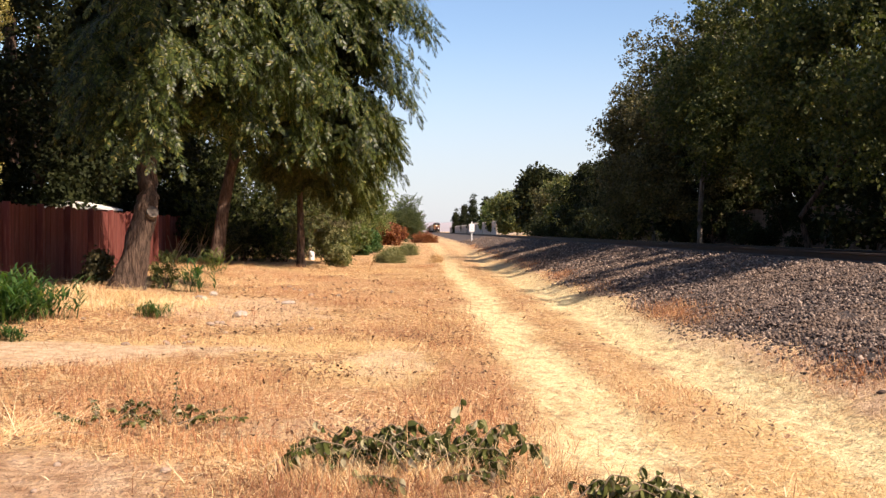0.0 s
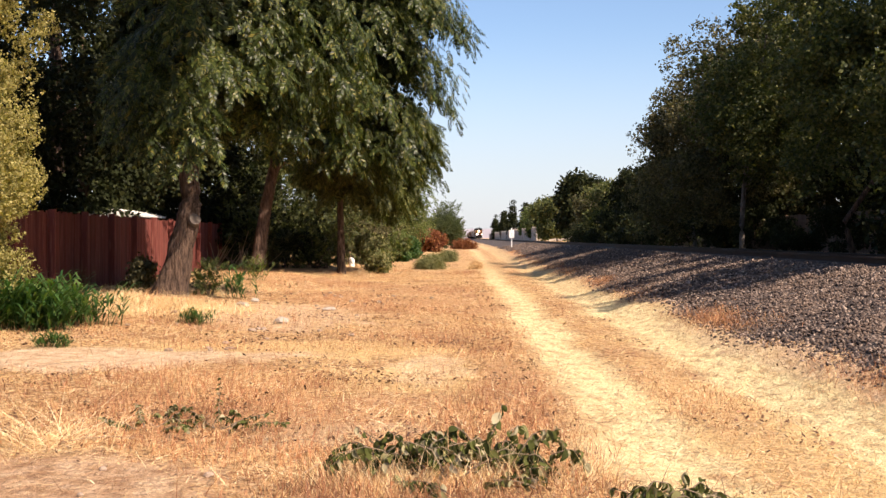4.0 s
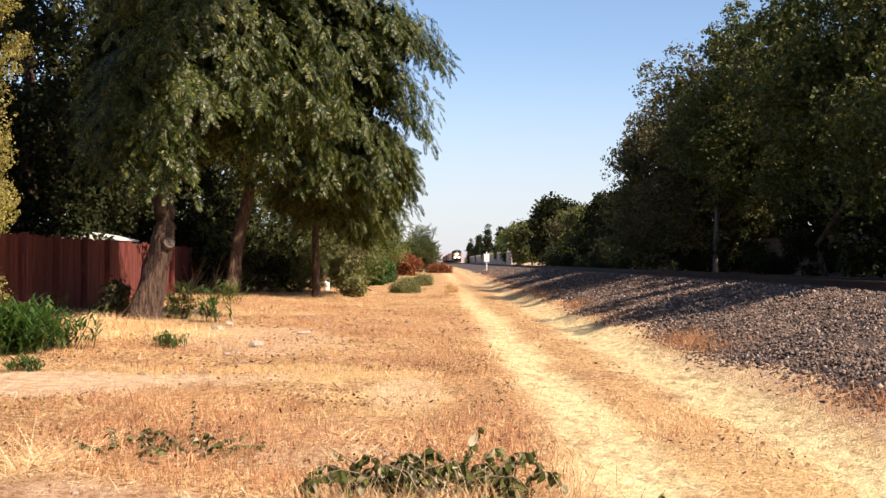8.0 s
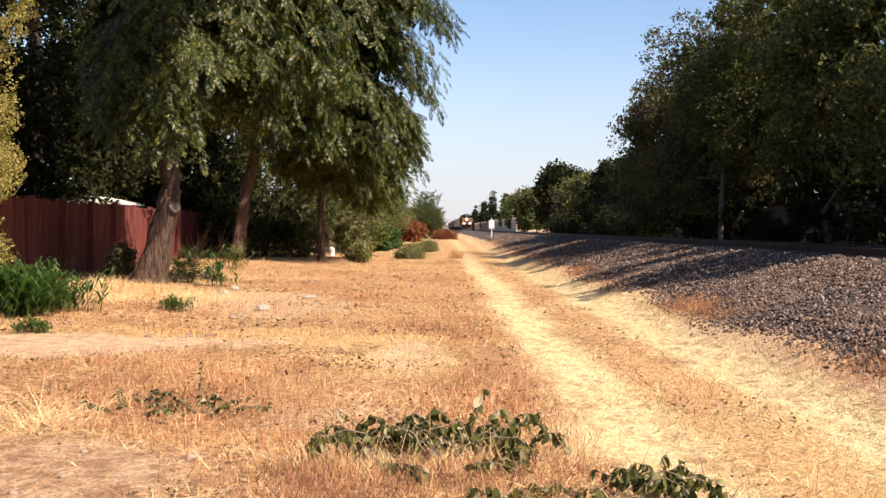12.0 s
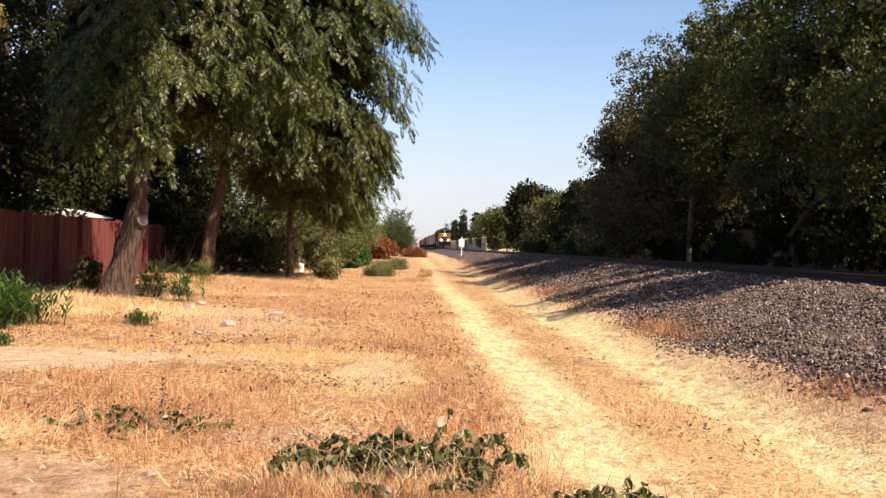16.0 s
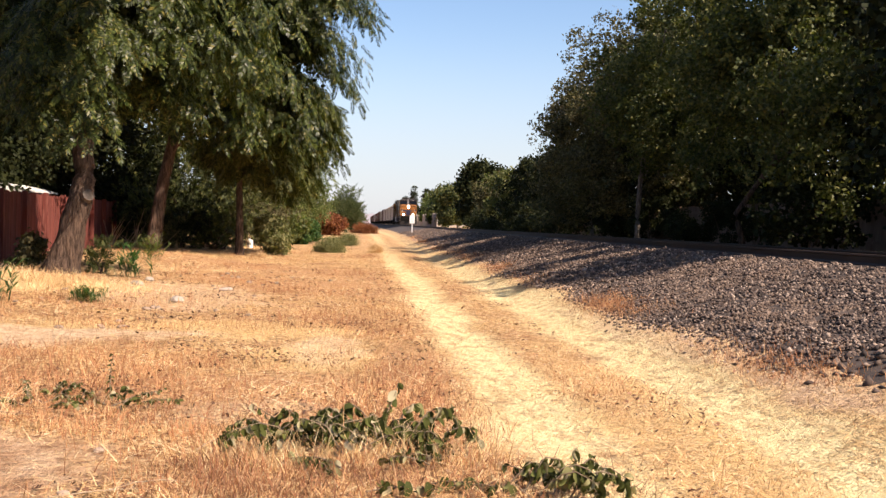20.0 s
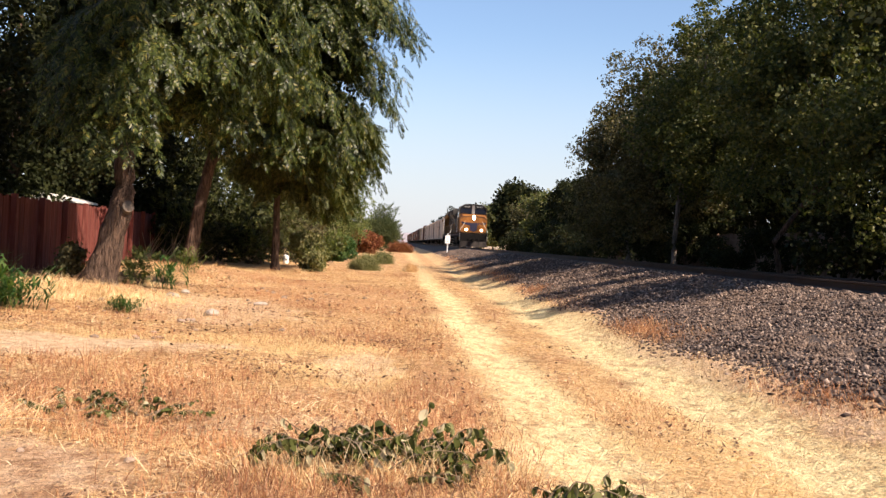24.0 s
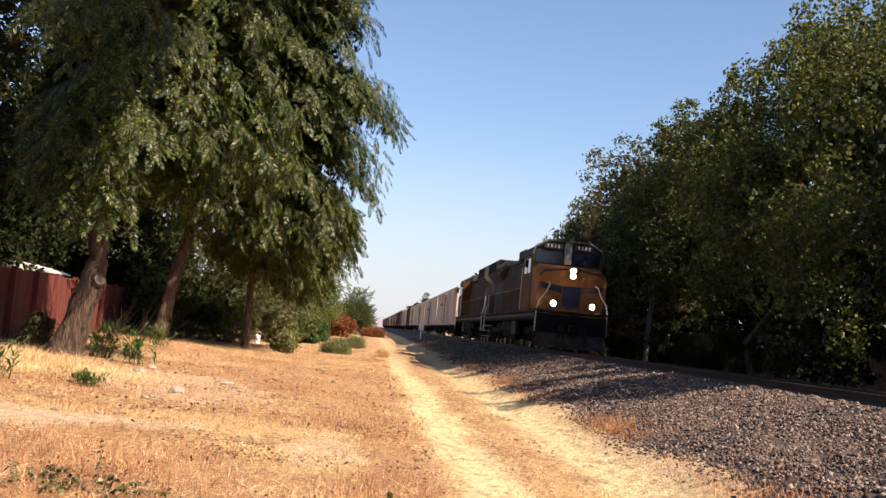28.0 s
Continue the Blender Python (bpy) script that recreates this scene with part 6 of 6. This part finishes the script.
    # cab with a raked front and chamfered roof
    def section(y, z0, rise):
        return [(-1.53, y, z0), (1.53, y, z0), (1.53, y, 4.12), (1.42, y, 4.45), (0.85, y, 4.78), (-0.85, y, 4.78), (-1.42, y, 4.45), (-1.53, y, 4.12)]
    cab = part("cab", loft(bmesh.new(), [section(2.75, 1.69, 0), section(5.6, 1.69, 0)]), WEATHERED_SHADE_YELLOW, root)
    roof = [(-1.56, 4.10), (-1.44, 4.47), (-0.87, 4.81), (0.87, 4.81), (1.44, 4.47), (1.56, 4.10), (1.50, 4.10), (1.40, 4.42), (0.84, 4.74), (-0.84, 4.74), (-1.40, 4.42), (-1.50, 4.10)]
    part("cab_roof", loft(bmesh.new(), [[(x, y, z) for x, z in roof] for y in (2.55, 5.7)]), ROOF_GREY, root, "grey cab roof")
    part("windshield_surround", one_box(-1.5, 1.5, 2.70, 2.76, 3.72, 4.42, 0.01), ROOF_GREY, cab)
    part("brow", loft(bmesh.new(), [[(-1.38, y, 4.425), (1.38, y, 4.425), (0.85, y, 4.75), (-0.85, y, 4.75)] for y in (2.70, 2.748)]), BOARD, cab, "black panel over the windshield")
    part("centre_post", one_box(-0.16, 0.16, 2.60, 2.72, 3.76, 4.79, 0.02), DULL_ROOF, cab, "pale grey post between the windshields")
    for s in (-1, 1):
        part("roof_edge", loft(bmesh.new(), [[(s * 0.86, y, 4.815), (s * 1.45, y, 4.475), (s * 1.57, y, 4.10), (s * 1.59, y, 4.10), (s * 1.47, y, 4.51), (s * 0.86, y, 4.86)] for y in (2.53, 2.62)]), DULL_ROOF, cab, "pale edge of the cab roof")
        part("windshield", one_box(s * 0.80 - 0.62, s * 0.80 + 0.62, 2.675, 2.70, 3.76, 4.30, 0.01), DARK_GLASS, cab, "dark windshield pane")
        board = part("number_board", one_box(s * 0.68 - 0.42, s * 0.68 + 0.42, 2.60, 2.70, 4.40, 4.68, 0.015), BOARD, cab, "dark number board")
        bars(board, s * 0.68 - 0.24, 4.46, 2.592, 0.16, 4, FIGURE)
        for y0, y1 in ((3.1, 3.9), (4.1, 4.9)):
            part("side_window", one_box(s * 1.535 - 0.01, s * 1.535 + 0.01, y0, y1, 3.3, 3.95), DARK_GLASS, cab)
        mirror = part("mirror", one_box(s * 1.72 - 0.07, s * 1.72 + 0.07, 3.0, 3.05, 3.5, 3.85, 0.01), UNDER, cab)
        part("grab_iron", rod(bmesh.new(), (s * 1.58, 5.4, 1.7), (s * 1.58, 5.4, 3.6), 0.022, seg=6), RAIL_WHITE, cab)
    part("horn", rod(bmesh.new(), (0.3, 4.2, 4.82), (0.3, 3.6, 4.98), 0.05, 0.11, 10), UNDER, root)
    part("aerial", one_box(-0.5, 0.2, 4.6, 5.1, 4.81, 4.93, 0.03), UNDER, root)
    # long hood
    hood = part("hood", one_box(-1.02, 1.02, 5.6, 17.0, 1.69, 4.25, 0.08, (0.12, 0.0)), GRIMY_SHADE_YELLOW, root)
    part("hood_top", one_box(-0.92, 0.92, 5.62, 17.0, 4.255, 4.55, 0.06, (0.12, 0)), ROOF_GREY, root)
    part("inverter_box", one_box(-1.45, -1.025, 5.65, 9.4, 1.69, 3.9, 0.03), GRIMY_SHADE_YELLOW, root, "dirty yellow equipment cabinet, darkened for the shaded side")
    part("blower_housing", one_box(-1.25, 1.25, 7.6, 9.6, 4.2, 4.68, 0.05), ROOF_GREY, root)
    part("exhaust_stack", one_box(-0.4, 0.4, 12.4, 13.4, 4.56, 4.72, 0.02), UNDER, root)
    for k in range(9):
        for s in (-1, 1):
            part("hood_door", one_box(s * 1.012 - 0.012, s * 1.012 + 0.012, 9.75 + k * 0.8, 10.47 + k * 0.8, 1.85, 3.7, 0.004), GRIMY_SHADE_YELLOW, hood)
    rad = loft(bmesh.new(), [[(-1.02, y, 1.69), (1.02, y, 1.69), (1.02, y, 3.5), (1.52, y, 3.95), (1.52, y, 4.62), (1.35, y, 4.74), (-1.35, y, 4.74), (-1.52, y, 4.62), (-1.52, y, 3.95), (-1.02, y, 3.5)] for y in (17.0, 21.2)])
    radiator = part("radiator", rad, ROOF_GREY, root, "grey flared radiator housing")
    for s in (-1, 1):
        for k in range(4):
            part("grille", one_box(s * 1.525 - 0.012, s * 1.525 + 0.012, 17.15 + k, 18.0 + k, 4.02, 4.58), UNDER, radiator)
        for k in range(13):
            part("stanchion", rod(bmesh.new(), (s * 1.49, 5.9 + k * 1.2, 1.68), (s * 1.49, 5.9 + k * 1.2, 2.72), 0.02, seg=6), DULL_YELLOW, root)
        part("handrail", rod(bmesh.new(), (s * 1.49, 5.7, 2.72), (s * 1.49, 20.6, 2.72), 0.022, seg=6), YELLOW, root)
        bm = bmesh.new()
        rod(bm, (s * 1.5, n - 0.6, 0.7), (s * 1.5, n - 0.55, 1.75), 0.035, seg=6)
        rod(bm, (s * 1.5, n - 0.55, 1.75), (s * 1.36, n - 0.6, 2.2), 0.035, seg=6)
        rod(bm, (s * 1.36, n - 0.6, 2.2), (s * 1.36, n - 0.6, 2.8), 0.035, seg=6)
        part("rear_handrail", bm, RAIL_WHITE, root, "white rear handrail")
        bm = bmesh.new()
        for k in range(4):
            box(bm, s * 1.22 - 0.24, s * 1.22 + 0.24, n - 0.95, n - 0.62, 0.36 + k * 0.31, 0.39 + k * 0.31)
        part("rear_steps", bm, RAIL_WHITE, root)
    bm = bmesh.new()
    loft(bm, [[(-1.35, y, 1.2), (-1.42, y, 0.75), (-1.15, y, 0.35), (1.15, y, 0.35), (1.42, y, 0.75), (1.35, y, 1.2)] for y in (8.7, 13.4)])
    part("fuel_tank", bm, UNDER, root)
    for s in (-1, 1):
        part("battery_box", one_box(s * 1.36 - 0.1, s * 1.36 + 0.1, 7.05, 8.55, 0.55, 1.2, 0.03), DUSTY, root, "dusty pale equipment box")
        part("air_tank", rod(bmesh.new(), (s * 1.2, 13.6, 0.95), (s * 1.2, 15.4, 0.95), 0.2, seg=12), UNDER, root)
    bogie(root, 4.3, 3, 0.533, 1.95, turning)
    bogie(root, n - 4.3, 3, 0.533, 1.95, turning)
    part("rear_coupler", one_box(-0.16, 0.16, n - 0.5, n + 0.25, 0.78, 1.05, 0.04), UNDER, root)
    return root


RED_MAT = []


def plain_red():
    if not RED_MAT:
        RED_MAT.append(plain("red_stripe", (0.05, 0.012, 0.010), 0.8))
    return RED_MAT[0]


def box_wagon(n, mat, top, label, ribs=24):
    """A tall box wagon with ribbed sides, sliding doors and a peaked roof."""
    root = thing("box_wagon", pose(0, 0, 0), label, "wagon", "goods wagons")
    part("body", one_box(-1.43, 1.43, 0.6, n - 0.6, 1.05, top - 0.25, 0.02), mat, root)
    part("wagon_roof", loft(bmesh.new(), [[(-1.5, y, top - 0.245), (1.5, y, top - 0.245), (1.45, y, top - 0.12), (0, y, top), (-1.45, y, top - 0.12)] for y in (0.5, n - 0.5)]), mat, root)
    part("side_sill", one_box(-1.47, 1.47, 0.55, n - 0.55, 0.90, 1.06, 0.015), UNDER, root)
    for s in (-1, 1):
        for k in range(ribs):
            y = 0.8 + (n - 1.6) * (k + 0.5) / ribs
            if abs(y - n / 2) < 1.7:
                continue
            part("rib", one_box(s * 1.455 - 0.03, s * 1.455 + 0.03, y - 0.05, y + 0.05, 1.1, top - 0.3), mat, root)
        door = part("sliding_door", one_box(s * 1.47 - 0.035, s * 1.47 + 0.035, n / 2 - 1.6, n / 2 + 1.6, 1.1, top - 0.4, 0.01), mat, root)
        for j in (-0.8, 0, 0.8):
            part("door_bar", rod(bmesh.new(), (s * 1.52, n / 2 + j, 1.15), (s * 1.52, n / 2 + j, top - 0.5), 0.02, seg=6), UNDER, door)
        bm = bmesh.new()
        for k in range(8):
            rod(bm, (s * 1.5, 0.75, 1.2 + k * 0.42), (s * 1.5, 1.2, 1.2 + k * 0.42), 0.015, seg=5)
        part("ladder", bm, UNDER, root)
        part("lettering", one_box(s * 1.46 - 0.006, s * 1.46 + 0.006, n * 0.62, n * 0.82, 2.9, 3.15), UNDER, root, "dark illegible lettering as a bar")
    part("centre_sill", one_box(-0.35, 0.35, -0.2, n + 0.2, 0.6, 0.9, 0.02), UNDER, root)
    bogie(root, 2.6, 2, 0.457, 1.78)
    bogie(root, n - 2.6, 2, 0.457, 1.78)
    return root


def tank_wagon(n, mat, label):
    root = thing("tank_wagon", pose(0, 0, 0), label, "wagon", "goods wagons")
    secs = []
    for y, r in ((0.9, 0.7), (1.0, 1.15), (1.25, 1.42), (n - 1.25, 1.42), (n - 1.0, 1.15), (n - 0.9, 0.7)):
        secs.append([(r * math.cos(a), y, 2.55 + r * math.sin(a)) for a in [2 * math.pi * k / 20 for k in range(20)]])
    part("tank", loft(bmesh.new(), secs), mat, root, soft=True)
    part("dome", rod(bmesh.new(), (0, n / 2, 3.85), (0, n / 2, 4.35), 0.5, 0.45, 14), mat, root)
    part("walk_grating", one_box(-0.75, 0.75, n / 2 - 1.4, n / 2 + 1.4, 3.92, 3.97), UNDER, root)
    part("underframe", one_box(-1.4, 1.4, 0.3, n - 0.3, 0.85, 1.12, 0.02), UNDER, root)
    for s in (-1, 1):
        part("handrail", rod(bmesh.new(), (s * 1.42, 1, 1.9), (s * 1.42, n - 1, 1.9), 0.02, seg=6), UNDER, root)
    part("centre_sill", one_box(-0.35, 0.35, -0.2, n + 0.2, 0.6, 0.84, 0.02), UNDER, root)
    bogie(root, 2.2, 2, 0.457, 1.78)
    bogie(root, n - 2.2, 2, 0.457, 1.78)
    return root


TRAIN = []


def couple_up():
    """The train's vehicles, each with its distance behind the leading front."""
    lead = locomotive("yellow and grey freight locomotive with lit headlights", True)
    second = copy_thing(lead, pose(0, 0, 0))
    second["label"] = "second yellow and grey freight locomotive coupled tail first"
    for o in second.children_recursive:
        if o.name.startswith(("headlight", "ditch_light")) and o.data.materials[0] == LAMP:
            o.data = o.data.copy()
            o.data.materials[0] = DARK_GLASS
            o["label"] = "unlit lamp"
    for o in second.children_recursive:
        if o.name.startswith("wheelset"):
            WHEELS.append((o, o.location.y, 0.533, -1))
    TRAIN.append((lead, 0.0, 0))
    # the second one is coupled tail first
    TRAIN.append((second, 44.6, 180))
    grey = box_wagon(26.5, GREY_CAR, 4.35, "tall pale grey ribbed box wagon")
    brown = box_wagon(18.0, BROWN_CAR, 4.7, "rust-brown ribbed box wagon", 16)
    tan = box_wagon(18.0, TAN_CAR, 4.6, "dull tan ribbed box wagon", 16)
    black = tank_wagon(16.5, BLACK_CAR, "black tank wagon with a dome")
    size = {"g": (grey, 26.9), "b": (brown, 18.4), "t": (tan, 18.4), "k": (black, 16.9)}
    used, at = set(), 45.2
    for kind in "ggggbgtbbkbkkbgbtkbbkkbtbkb":
        base, n = size[kind]
        ob = base if kind not in used else copy_thing(base, pose(0, 0, 0))
        used.add(kind)
        TRAIN.append((ob, at, 0))
        at += n


couple_up()


# ---- what moves ----
def motions():
    for vehicle, behind, turn in TRAIN:
        walk(vehicle, [(t, pose(TRACK_X, FRONT_AT_END + SPEED * (28.0 - t) + behind, RAIL, 0, 0, turn)) for t in range(0, 29, 4)])
    for ob, y, r, way in WHEELS:
        # rolling forward, towards -y
        walk(ob, [(k / 30, pose(0, y, r, way * math.degrees(SPEED * k / 30 / r) % 360)) for k in range(841)])


motions()
